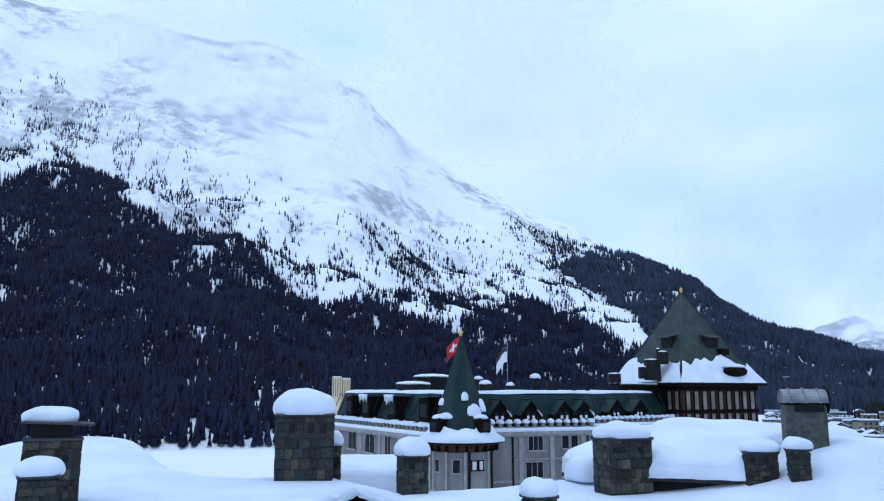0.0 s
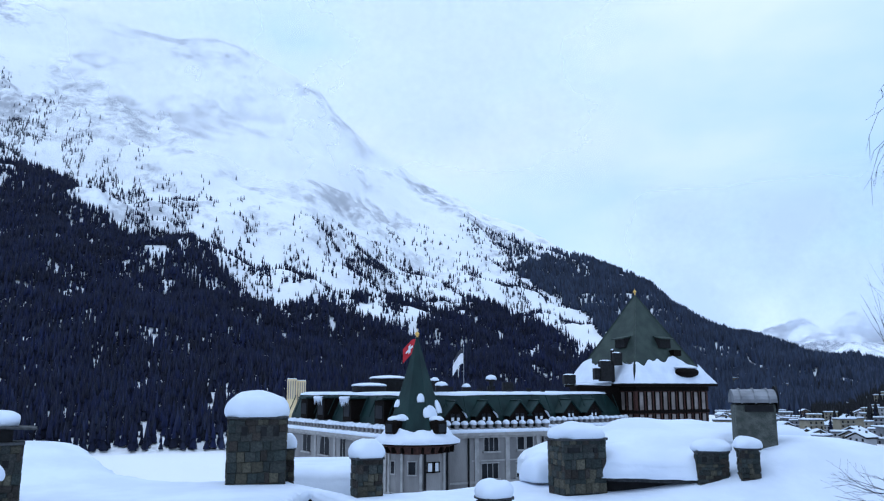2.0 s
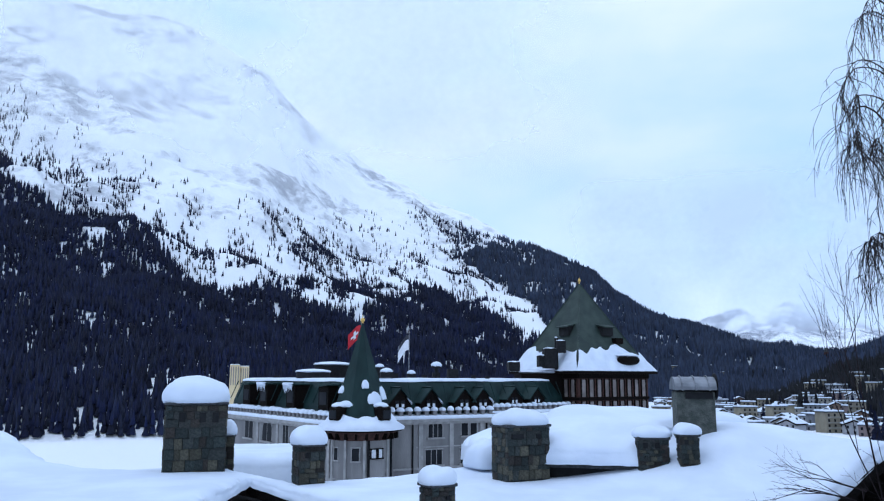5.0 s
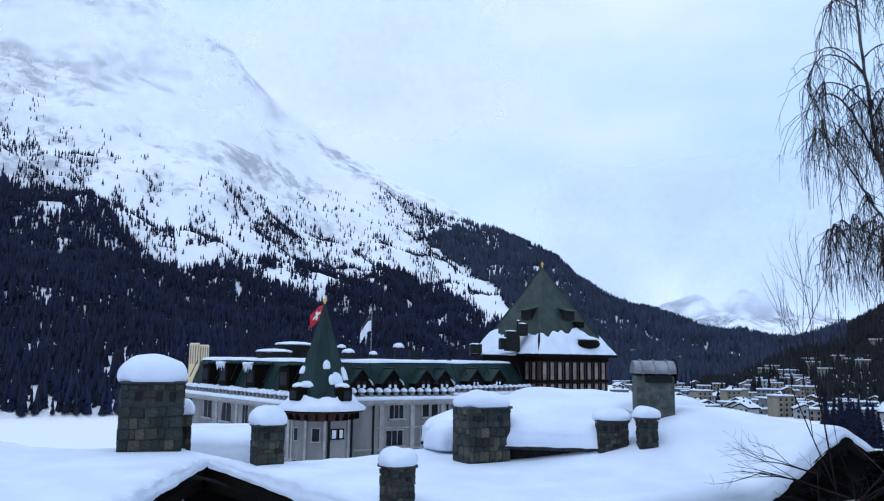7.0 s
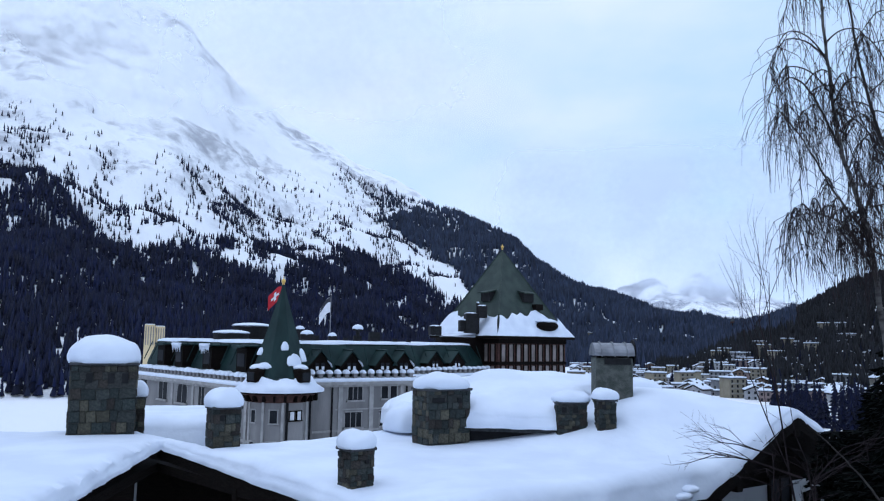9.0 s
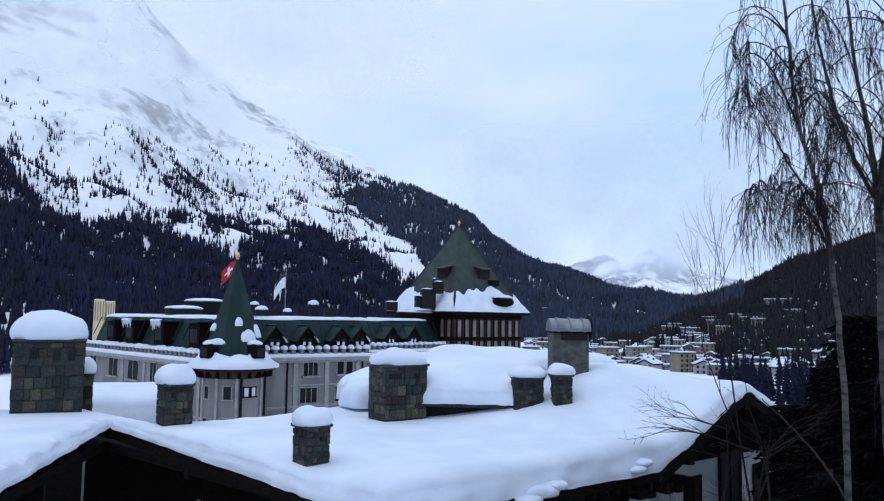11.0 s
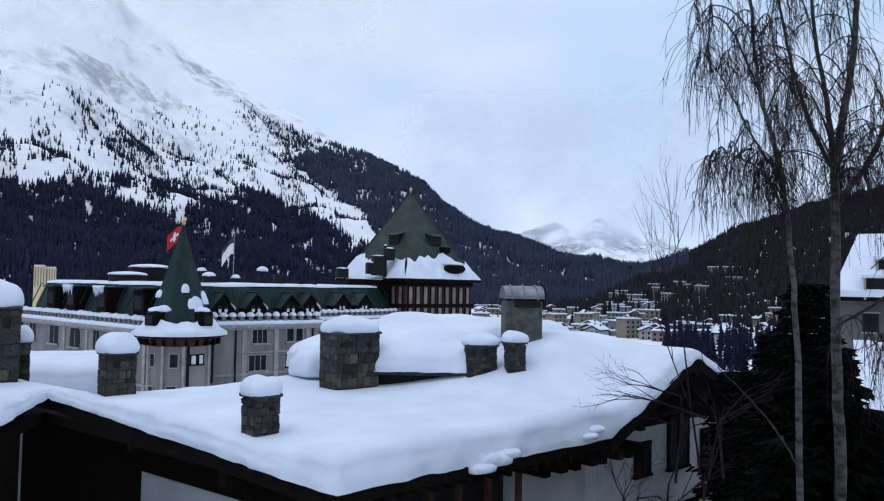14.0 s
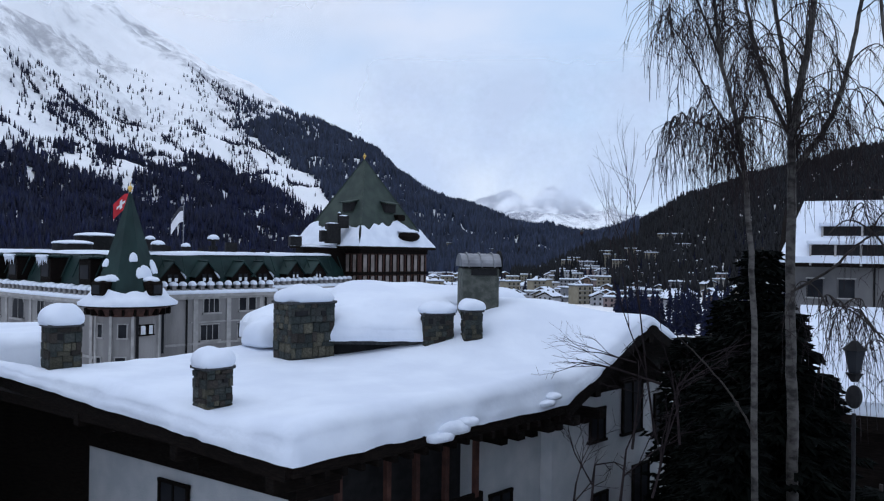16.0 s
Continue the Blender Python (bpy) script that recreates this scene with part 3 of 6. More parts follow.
def snow_field(name, label, poly, cell, top, under, to_world, lip=0.75, mat=None, ragged=0.05):
    """A blanket of snow over a plan polygon: thick rounded lips at its edges, a soft uneven top."""
    px, py = [p[0] for p in poly], [p[1] for p in poly]
    gx = np.arange(math.floor(min(px) / cell) - 1, math.ceil(max(px) / cell) + 2) * cell
    gy = np.arange(math.floor(min(py) / cell) - 1, math.ceil(max(py) / cell) + 2) * cell
    G = np.stack(np.meshgrid(gx, gy, indexing="ij"), -1).reshape(-1, 2)
    d, near = edge_distance(G, poly)
    ny = len(gy)
    idx = np.arange(len(G)).reshape(len(gx), ny)
    q = np.stack([idx[:-1, :-1], idx[1:, :-1], idx[1:, 1:], idx[:-1, 1:]], -1).reshape(-1, 4)
    q = q[(d[q] > 0.02).any(1)]
    used = np.unique(q)
    spot = np.where((d < 0)[:, None], near, G)
    snap = (d >= 0) & (d < 0.3 * cell)
    spot[snap] = near[snap]
    d = np.where((d < 0) | snap, 0, d)
    remap = {int(o): k for k, o in enumerate(used)}
    verts = []
    for o in used:
        u, v = spot[o]
        t = min(d[o] / lip, 1.0)
        zt, zu = top(u, v), under(u, v)
        f = 0.70 + 0.30 * math.sqrt(max(0.0, 1 - (1 - t) ** 2))
        z = zu + (zt - zu) * f + (1 - t) * 0.10 * lumps(u, v, 1.6, 5.0)
        verts.append((u, v, z))
    faces = [tuple(remap[int(k)] for k in f) for f in q]
    bm = bmesh.new()
    bv = [bm.verts.new(p) for p in verts]
    for f in faces:
        ring = []
        for k in f:
            if bv[k] not in ring:
                ring.append(bv[k])
        if len(ring) > 2:
            try:
                bm.faces.new(ring)
            except ValueError:
                pass
    bmesh.ops.remove_doubles(bm, verts=bm.verts[:], dist=0.02)
    rim = [e for e in bm.edges if e.is_boundary]
    for k in range(1, 7):
        got = bmesh.ops.extrude_edge_only(bm, edges=rim)["geom"]
        rim = [e for e in got if isinstance(e, bmesh.types.BMEdge)]
        vs = [w for w in got if isinstance(w, bmesh.types.BMVert)]
        away = edge_normal(np.array([(w.co.x, w.co.y) for w in vs]), poly)
        for w, (nx_, ny_) in zip(vs, away):
            u, v, zu = w.co.x, w.co.y, under(w.co.x, w.co.y)
            f = k / 6
            # wind-packed layers: each ring pushed in or out a little
            push = 0.03 * math.sin(math.pi * f) + 0.045 * noise.noise(Vector((u * 1.1, v * 1.1, k * 0.9))) + 0.02 * noise.noise(Vector((u * 5, v * 5, k * 2.3)))
            w.co.x, w.co.y = u + nx_ * push, v + ny_ * push
            w.co.z = zu + (w.co.z - zu) * (6 - k) / (7 - k) if k < 6 else zu - 0.02 + ragged * min(0, lumps(u, v, 2.5, 9.0))
    for w in bm.verts:
        x_, y_ = to_world(w.co.x, w.co.y)
        w.co = (x_, y_, w.co.z)
    bmesh.ops.recalc_face_normals(bm, faces=bm.faces[:])
    me = bpy.data.meshes.new(name)
    bm.to_mesh(me)
    bm.free()
    me.materials.append(mat or SNOW)
    me.polygons.foreach_set("use_smooth", [True] * len(me.polygons))
    return tagged(new(name, me), label, "snow", kind="stuff")


snow_field("roof_snow", "deep smooth snow blanketing the chalet roof", [(u + SKEW * v, v) for u, v in ROOF], 0.22,
           lambda u, v: snow_top(u - SKEW * v, v), lambda u, v: deck_z(u - SKEW * v, v), lambda u, v: plan(u - SKEW * v, v), lip=0.5)

chalet = thing("chalet", "white plastered chalet with dark timber eaves under deep snow", "house")
# roof deck, following the gable
for (u0, u1, v0, v1) in ((0.0, 9.3, 0.0, 10.1), (9.3, GABLE_U, 0.0, 13), (GABLE_U, 17.9, 0.0, 13)):
    bm = bmesh.new()
    ring = [(u0, v0), (u1, v0), (u1, v1), (u0 - (SKEW * v1 if u0 < 1 else 0), v1)]
    low = [bm.verts.new((*plan(u, v), (GABLE_TOP - abs(u - GABLE_U) * GABLE_SLOPE if u0 > 9 else DECK + 0.045 * v) - 0.02)) for u, v in ring]
    deep = [bm.verts.new((w.co.x, w.co.y, w.co.z - 0.24)) for w in low]
    bm.faces.new(low)
    bm.faces.new(deep[::-1])
    for i in range(4):
        bm.faces.new((deep[i], deep[(i + 1) % 4], low[(i + 1) % 4], low[i]))
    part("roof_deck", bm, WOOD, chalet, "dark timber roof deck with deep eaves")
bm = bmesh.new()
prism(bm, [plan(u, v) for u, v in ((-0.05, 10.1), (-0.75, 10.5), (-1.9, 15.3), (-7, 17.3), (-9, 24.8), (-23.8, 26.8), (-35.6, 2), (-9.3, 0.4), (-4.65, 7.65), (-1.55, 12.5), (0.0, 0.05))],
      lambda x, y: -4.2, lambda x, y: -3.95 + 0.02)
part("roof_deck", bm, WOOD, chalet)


def wall_prism(pts_uv, z0, z1):
    bm = bmesh.new()
    prism(bm, [plan(*p) for p in pts_uv], z0, z1)
    return bm


part("wall", wall_prism([(1.3, 1.4), (9.9, 1.4), (9.9, 9.5), (0.2, 9.5), (-1.2, 15.2), (-1.5, 15.0), (-0.3, 12.5)], -13.0, -4.2), PLASTER, chalet, "white plastered wall")
part("wall", wall_prism([(9.9, 1.0), (17.2, 1.0), (17.2, 12), (9.9, 12)], -13.0, -4.25), PLASTER, chalet, "white plastered gable wall")
bm = bmesh.new()
a, b, c = plan(10.3, 1.0), plan(GABLE_U, 1.0), plan(16.9, 1.0)
a2, b2, c2 = plan(10.3, 1.35), plan(GABLE_U, 1.35), plan(16.9, 1.35)
za, zb = -4.25, GABLE_TOP - 0.36
fr_ = [bm.verts.new((*p, z)) for p, z in ((a, za), (c, za), (b, zb))]
bk_ = [bm.verts.new((*p, z)) for p, z in ((a2, za), (c2, za), (b2, zb))]
bm.faces.new(fr_), bm.faces.new(bk_[::-1])
for i in range(3):
    bm.faces.new((fr_[i], fr_[(i + 1) % 3], bk_[(i + 1) % 3], bk_[i]))
part("gable_panel", bm, WOOD, chalet, "dark boarded gable top")
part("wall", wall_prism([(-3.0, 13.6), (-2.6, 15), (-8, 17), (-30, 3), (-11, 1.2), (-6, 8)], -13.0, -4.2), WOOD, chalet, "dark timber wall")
ANG = math.degrees(math.atan2(UX.y, UX.x))


def in_chalet(u, v, z, turn=0.0):
    return pose(*plan(u, v), z, 0, 0, ANG + turn)


# verge boards, rafters and purlin ends
part("verge_board", boxes(((0.06, 6.36, 0), (0.09, 12.6, 0.36)), m=in_chalet(-0.05, 0, DECK - 0.18, 6.84) @ pose(0, 0, 0, 2.6, 0, 0)), WOOD, chalet)
part("eave_board", boxes(((4.66, 0, 0), (9.2, 0.1, 0.26)), m=in_chalet(0, -0.03, DECK - 0.14)), WOOD, chalet)
for v in (0.5, 3.6, 7.6):
    m = in_chalet(-SKEW * v + 0.06, v, DECK - 0.52 + 0.045 * v)
    bm = boxes(((0.75, 0, 0), (1.7, 0.3, 0.34)), m=m, bevel=0.02)
    box(bm, (1.0, 0, -0.3), (1.1, 0.26, 0.28), m)
    part("purlin", bm, WOOD, chalet, "carved dark purlin end")
for i in range(20):
    part("rafter_end", boxes(((0, 0.35, 0), (0.11, 1.0, 0.16)), m=in_chalet(0.35 + i * 0.46, 0, DECK - 0.34)), WOOD, chalet)
for k, (u0, u1) in enumerate(((9.0, GABLE_U), (GABLE_U, 18.2))):
    run = u1 - u0
    slope = math.degrees(math.atan(GABLE_SLOPE)) * (-1 if k == 0 else 1)
    mid = (u0 + u1) / 2
    part("verge_board", boxes(((0, 0, 0), (run / math.cos(radians(slope)), 0.1, 0.34)),
                              m=in_chalet(mid, -0.06, GABLE_TOP - abs(mid - GABLE_U) * GABLE_SLOPE - 0.16) @ pose(0, 0, 0, 0, slope, 0)), WOOD, chalet)
for u, dz in ((10.6, -1.8), (GABLE_U, -0.45), (16.6, -1.8)):
    part("purlin", boxes(((0, 0.5, 0), (0.26, 1.2, 0.3)), m=in_chalet(u, 0, GABLE_TOP + dz)), WOOD, chalet)

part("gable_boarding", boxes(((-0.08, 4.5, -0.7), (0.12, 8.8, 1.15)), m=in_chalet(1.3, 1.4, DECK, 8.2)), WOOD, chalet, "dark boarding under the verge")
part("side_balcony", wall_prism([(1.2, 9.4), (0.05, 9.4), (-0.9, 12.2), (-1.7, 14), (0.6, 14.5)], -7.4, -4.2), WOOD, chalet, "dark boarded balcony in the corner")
# balcony under the eave, with posts; a near-black sheet on the wall paints its shade
part("balcony_shade", boxes(((3.9, 1.33, -1.55), (4.7, 0.12, 2.5)), m=in_chalet(0, 0, DECK)), DARK, chalet, "near-black sheet painting the shade behind the balcony")
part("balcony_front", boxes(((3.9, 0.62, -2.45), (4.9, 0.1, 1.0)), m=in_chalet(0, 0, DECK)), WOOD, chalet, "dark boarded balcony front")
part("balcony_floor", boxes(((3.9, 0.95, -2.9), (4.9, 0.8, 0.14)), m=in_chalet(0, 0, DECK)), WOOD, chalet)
for u in (1.7, 3.1, 4.0, 5.0, 6.1):
    part("balcony_post", boxes(((u, 0.62, -1.25), (0.13, 0.13, 1.6)), m=in_chalet(0, 0, DECK)), WOOD_RED, chalet)
for u in (7.1, 8.4, 9.6, 10.9):
    part("bracket", boxes(((u, 0.55, -0.55), (0.3, 1.2, 0.26)), ((u, 0.85, -0.78), (0.26, 0.7, 0.24)), m=in_chalet(0, 0, DECK)), WOOD, chalet)


def chalet_window(u, v, z, w, h, turn=0.0):
    m = in_chalet(u, v, z, turn)
    win = part("window", boxes(((0, -0.02, 0), (w, 0.06, h)), m=m), PANE, chalet, "dark window")
    fr = bmesh.new()
    for c, s in (((0, -0.05, h / 2), (w + 0.12, 0.08, 0.08)), ((0, -0.05, -h / 2), (w + 0.2, 0.14, 0.08)),
                 ((-w / 2, -0.05, 0), (0.08, 0.08, h)), ((w / 2, -0.05, 0), (0.08, 0.08, h)), ((0, -0.06, 0), (0.05, 0.06, h))):
        box(fr, c, s, m)
    part("frame", fr, WOOD, win)


chalet_window(8.0, 1.38, -7.2, 0.9, 1.4)
for u, z, w, h in ((12.2, -5.2, 0.8, 1.0), (14.3, -4.9, 1.2, 1.7), (12.4, -8.0, 0.8, 1.3), (14.9, -7.6, 1.0, 1.4), (16.2, -5.4, 0.8, 1.4)):
    chalet_window(u, 0.98, z, w, h)
chalet_window(0.66, 5.6, -6.35, 1.1, 1.4, 278.2)
chalet_window(1.1, 2.6, -6.6, 0.35, 1.6, 278.2)


# ---------------------------------------------------------------- chimneys
STONE_MESHES = []
for k in range(8):
    rnd_ = random.Random(40 + k)
    bm = bmesh.new()
    back = [bm.verts.new((sx * 0.5, 0.5, sz * 0.5)) for sx, sz in ((-1, -1), (1, -1), (1, 1), (-1, 1))]
    mid_ = [bm.verts.new((sx * 0.5 * rnd_.uniform(0.9, 1.0), 0.0, sz * 0.5 * rnd_.uniform(0.88, 1.0))) for sx, sz in ((-1, -1), (1, -1), (1, 1), (-1, 1))]
    fro = [bm.verts.new((w.co.x * rnd_.uniform(0.84, 0.96), -0.5 * rnd_.uniform(0.7, 1.1), w.co.z * rnd_.uniform(0.82, 0.96))) for w in mid_]
    bm.faces.new(fro)
    for i in range(4):
        j = (i + 1) % 4
        bm.faces.new((back[i], back[j], mid_[j], mid_[i]))
        bm.faces.new((mid_[i], mid_[j], fro[j], fro[i]))
    bmesh.ops.recalc_face_normals(bm, faces=bm.faces[:])
    me = bpy.data.meshes.new("stone")
    bm.to_mesh(me)
    bm.free()
    me.materials.append(STONES[k % 4])
    STONE_MESHES.append(me)


def on_top(ob, parent):
    """Makes a snow cap part of what carries it."""
    local = ob.matrix_world.copy()
    for key in ("category", "group"):
        if key in ob:
            del ob[key]
    ob.parent = parent
    ob.matrix_basis = local
    return ob


def chimney(label, at, rz, sx, sy, h, stone=0.26, holes=(), snow=0.5, cap=0.08, depth=0.7, seed=1):
    """A rubble-stone chimney: mortar core, single stones on all faces, smoke openings, slate cap, snow cushion."""
    rnd_ = random.Random(seed)
    ch = thing("chimney", label, "chimney", at, rz, "stone chimneys on the chalet roof")
    part("shaft", boxes(((0, 0, (h - depth) / 2), (sx, sy, h + depth))), MORTAR, ch)
    for side, (wide, off, turn) in enumerate(((sx, sy / 2, 0), (sy, sx / 2, 90), (sx, sy / 2, 180), (sy, sx / 2, 270))):
        m = pose(0, 0, 0, 0, 0, turn)
        z = -0.55
        while z < h - 0.05:
            row = min(stone * rnd_.uniform(0.55, 1.3), h - z)
            x = -wide / 2
            while x < wide / 2 - 0.02:
                w = min(stone * rnd_.uniform(0.5, 1.6), wide / 2 - x)
                if wide / 2 - x - w < stone * 0.4:
                    w = wide / 2 - x
                c = (x + w / 2, z + row / 2)
                if not (side == 0 and any(abs(c[0] - hx) < (hw + w) / 2 * 0.8 and abs(c[1] - hz) < (hh + row) / 2 * 0.8 for hx, hz, hw, hh in holes)):
                    st = new("stone", STONE_MESHES[rnd_.randrange(8)])
                    st.parent = ch
                    st.matrix_basis = m @ Matrix.Translation((c[0], -off - 0.012, c[1] + rnd_.uniform(-0.1, 0.1) * row)) @ Matrix.Rotation(rnd_.uniform(-0.12, 0.12), 4, "Y") @ Matrix.Diagonal((w * 1.03, 0.06 * rnd_.uniform(0.5, 1.4), row * 1.04, 1))
                x += w
            z += row
    # no real holes: black plates on the face paint their inner shade
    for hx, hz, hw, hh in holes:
        part("smoke_hole", boxes(((hx, -sy / 2 - 0.02, hz), (hw, 0.05, hh))), DARK, ch, "smoke opening, its inner shade painted black")
    part("cap", boxes(((0, 0, h + cap / 2), (sx + 0.14, sy + 0.14, cap)), bevel=0.015), SLATE, ch, "slate cap slab")
    if snow:
        on_top(snow_mound("snow_cap", "rounded cushion of snow on a stone chimney", sx, sy, snow, (0, 0, h + cap - 0.02), 0, seed * 1.37, flat=0.24, over=0.15), ch)
    return ch


def at_ray(az, el, d):
    a = radians(az)
    return (d * math.sin(a), d * math.cos(a), d * math.tan(radians(el)))


chimney("broad rubble-stone chimney with arched smoke openings", at_ray(-10.29, -6.14, 28.25), 12, 1.95, 1.3, 2.12, 0.3,
        ((-0.45, 1.72, 0.2, 0.3), (0.2, 1.7, 0.2, 0.32), (0.62, 1.7, 0.2, 0.32)), 0.85, seed=1)
chimney("narrow stone chimney close to a broad one", at_ray(-8.18, -6.11, 29.25), 12, 0.5, 0.6, 1.05, 0.2, (), 0.5, seed=2)
chimney("small square rubble-stone chimney near the verge", at_ray(-2.43, -7.35, 24.74), 20, 0.78, 0.7, 1.1, 0.22, ((-0.16, 0.85, 0.14, 0.16),), 0.55, seed=3)
chimney("small rubble-stone chimney standing alone in the snow", at_ray(6.86, -10.25, 18.9), 24, 0.6, 0.55, 0.86, 0.18, ((0.12, 0.62, 0.1, 0.1),), 0.45, seed=4)
chimney("double rubble-stone chimney with two flues", at_ray(12.89, -6.92, 24.94), 20, 1.5, 0.95, 1.52, 0.24,
        ((-0.42, 1.25, 0.42, 0.14), (0.35, 1.22, 0.14, 0.16)), 0.5, seed=5)
chimney("low stone chimney with a pair of openings", at_ray(22.15, -5.65, 24.95), -12, 0.86, 0.55, 0.64, 0.15, ((-0.25, 0.46, 0.14, 0.16), (0.1, 0.46, 0.14, 0.16)), 0.34, seed=6)
chimney("low square stone chimney", at_ray(24.57, -5.33, 24.75), -12, 0.50, 0.5, 0.60, 0.15, ((-0.1, 0.44, 0.12, 0.14),), 0.34, seed=7)
tall = chimney("tall stone chimney under a raised slate lid", at_ray(-27.04, -7.25, 25.09), 25, 1.45, 1.1, 1.75, 0.27, ((0.35, 1.25, 0.16, 0.2),), 0, seed=8)
part("raised_collar", boxes(((-0.05, 0, 2.0), (1.05, 0.8, 0.4))), DARK, tall, "dark recessed collar")
part("lid", boxes(((0, 0, 2.24), (1.9, 1.4, 0.07)), m=pose(0, 0, 0, 0, 3, 0), bevel=0.02), SLATE, tall, "thin slate lid")
p = at_ray(-27.04, -7.25, 25.09)
on_top(snow_mound("snow_cap", "flat snow layer on a lid", 1.5, 1.1, 0.42, (-0.1, 0, 2.27), 0, 4.4), tall)
chimney("short stone chimney in front of a taller one", at_ray(-27.9, -8.2, 22.09), 25, 0.85, 0.75, 1.0, 0.22, (), 0.45, seed=9)

# metal-hooded vent shaft on the gable ridge
vp = at_ray(25.02, -3.68, 26.75)
vent = thing("vent_shaft", "square stone vent shaft with a curved metal hood", "vent", vp, -14)
part("shaft", boxes(((0, 0, 0.35), (1.2, 0.95, 1.9)), bevel=0.02), material("vent_stone", (0.0525, 0.0595, 0.0525), (0.098, 0.105, 0.091), 5, 0.85, 0.6, 20), vent, "grey-green stone shaft")
# black plate paints the shade of the slot
part("opening", boxes(((0.1, -0.49, 1.18), (0.85, 0.06, 0.2))), DARK, vent, "slot under the hood, its shade painted black")
part("opening", boxes(((0, 0, 1.36), (1.12, 0.85, 0.18))), DARK, vent)
bm = bmesh.new()
arc = [(0.62 * math.cos(t) * 0.95, 1.36 + 0.42 * math.sin(t)) for t in np.linspace(0, math.pi, 13)]
fr0 = [bm.verts.new((-0.65, y_, z_)) for y_, z_ in arc]
fr1 = [bm.verts.new((0.65, y_, z_)) for y_, z_ in arc]
for i in range(12):
    bm.faces.new((fr0[i], fr0[i + 1], fr1[i + 1], fr1[i]))
bm.faces.new(fr0), bm.faces.new(fr1[::-1])
bmesh.ops.recalc_face_normals(bm, faces=bm.faces[:])
hood = part("hood", bm, METAL, vent, "curved grey metal hood")
for x_ in (-0.42, 0.0, 0.42):
    bm = bmesh.new()
    for t0, t1 in zip(np.linspace(0, math.pi, 9)[:-1], np.linspace(0, math.pi, 9)[1:]):
        t_ = (t0 + t1) / 2
        box(bm, (0, 0, 0), (0.04, 0.25, 0.03), Matrix.Translation((x_, 0.6 * math.cos(t_), 1.37 + 0.43 * math.sin(t_))) @ Matrix.Rotation(math.atan2(0.43 * math.cos(t_), -0.6 * math.sin(t_)), 4, "X"))
    part("seam", bm, METAL, hood)
cap_bm = bmesh.new()
cone(cap_bm, (0, 0, 0), 0.43, 0.43, 0.06, 20)
bmesh.ops.transform(cap_bm, matrix=Matrix.Translation((0.67, 0, 1.46)) @ Matrix.Rotation(radians(90), 4, "Y"), verts=cap_bm.verts[:])
part("end_disc", cap_bm, IRON, hood, "round dark end plate")

# the buried roof hatch with its great snow load
dm = [at_ray(14.83, -6.95, 25.14), at_ray(21.40, -6.45, 24.95)]
mid_d = ((dm[0][0] + dm[1][0]) / 2, (dm[0][1] + dm[1][1]) / 2)
turn_d = math.degrees(math.atan2(dm[1][1] - dm[0][1], dm[1][0] - dm[0][0]))
DORMER_Z = -2.95
dormer = thing("roof_dormer", "low dark dormer buried under a great load of snow", "dormer", (*mid_d, DORMER_Z), turn_d)
# shade below the overhanging snow is painted on as a near-black front
bm = bmesh.new()
prism(bm, [(-1.6, 0.1), (1.65, 0.1), (1.65, 3.0), (-1.6, 3.0)], -0.2, 0.28)
part("body", bm, DARK, dormer, "dormer front, painted near-black for the shade under the snow")
bm = bmesh.new()
prism(bm, [(-1.75, -0.12), (1.85, -0.12), (1.85, 5.5), (-1.75, 5.5)], lambda x, y: 0.20 + 0.10 * y, lambda x, y: 0.34 + 0.10 * y)
part("roof", bm, SLATE, dormer, "dark slate roof edge")
DORMER_FRAME = pose(*mid_d, DORMER_Z, 0, 0, turn_d)


def on_dormer(x, y):
    w = DORMER_FRAME @ Vector((x, y, 0))
    return (w.x, w.y)


def dormer_top(u, v):
    back = min(max(v / 5.0, 0), 1)
    return DORMER_Z + 0.95 + 0.95 * (1 - (1 - back) ** 2) - 0.06 * max(u - 0.2, 0) - 0.05 * max(-u - 1.0, 0) ** 2 + 0.10 * lumps(u, v, 0.8, 2.0)


snow_field("dormer_snow", "great bulging snow load on the roof dormer", [(-1.75, -0.2), (1.9, -0.15), (2.3, 2.5), (5.2, 4.4), (5.0, 7.5), (-2.2, 7.5), (-2.0, 3)], 0.2,
           dormer_top, lambda u, v: DORMER_Z + 0.34 + 0.10 * min(max(v, 0), 3), on_dormer, lip=0.7)
sl = at_ray(10.52, -6.25, 26.54)
snow_mound("snow_drift", "wedge of snow on a lean-to roof beside a chimney", 1.35, 1.6, 0.95, (sl[0], sl[1] + 0.6, sl[2] - 0.1), 20, 7.7, flat=0.2, group="snow drifts")
sl = at_ray(-5.82, -7.05, 35.74)
snow_field("lower_roof_snow", "snow slab on a lower roof behind the chimneys", [(-3.4, 0), (2.0, 0), (2.3, 6), (-3.4, 6)], 0.4,
           lambda u, v: sl[2] + 1.1, lambda u, v: sl[2] - 0.2, lambda u, v: (sl[0] + u, sl[1] + v - 0.1 * u), lip=0.5)
lower = thing("lower_roof", "lower flat roof behind the chalet under a snow slab", "roof", (sl[0], sl[1], sl[2]))
part("block", boxes(((-0.7, 3, -4.2), (5.2, 5.8, 8.0))), WOOD, lower)
# snow that has slid over the eave
for u, z, k in ((4.0, -4.12, 0.8), (4.45, -4.02, 1.0), (4.9, -3.9, 0.7), (8.0, -3.85, 0.6), (8.3, -3.7, 0.55)):
    snow_mound("slid_snow", "lump of snow sliding over the eave", 1.0 * k, 0.55, 0.26 * k, (*plan(u, -0.06), z - 0.05), ANG, u, group="slid snow", mat=SNOW_LUMPY)
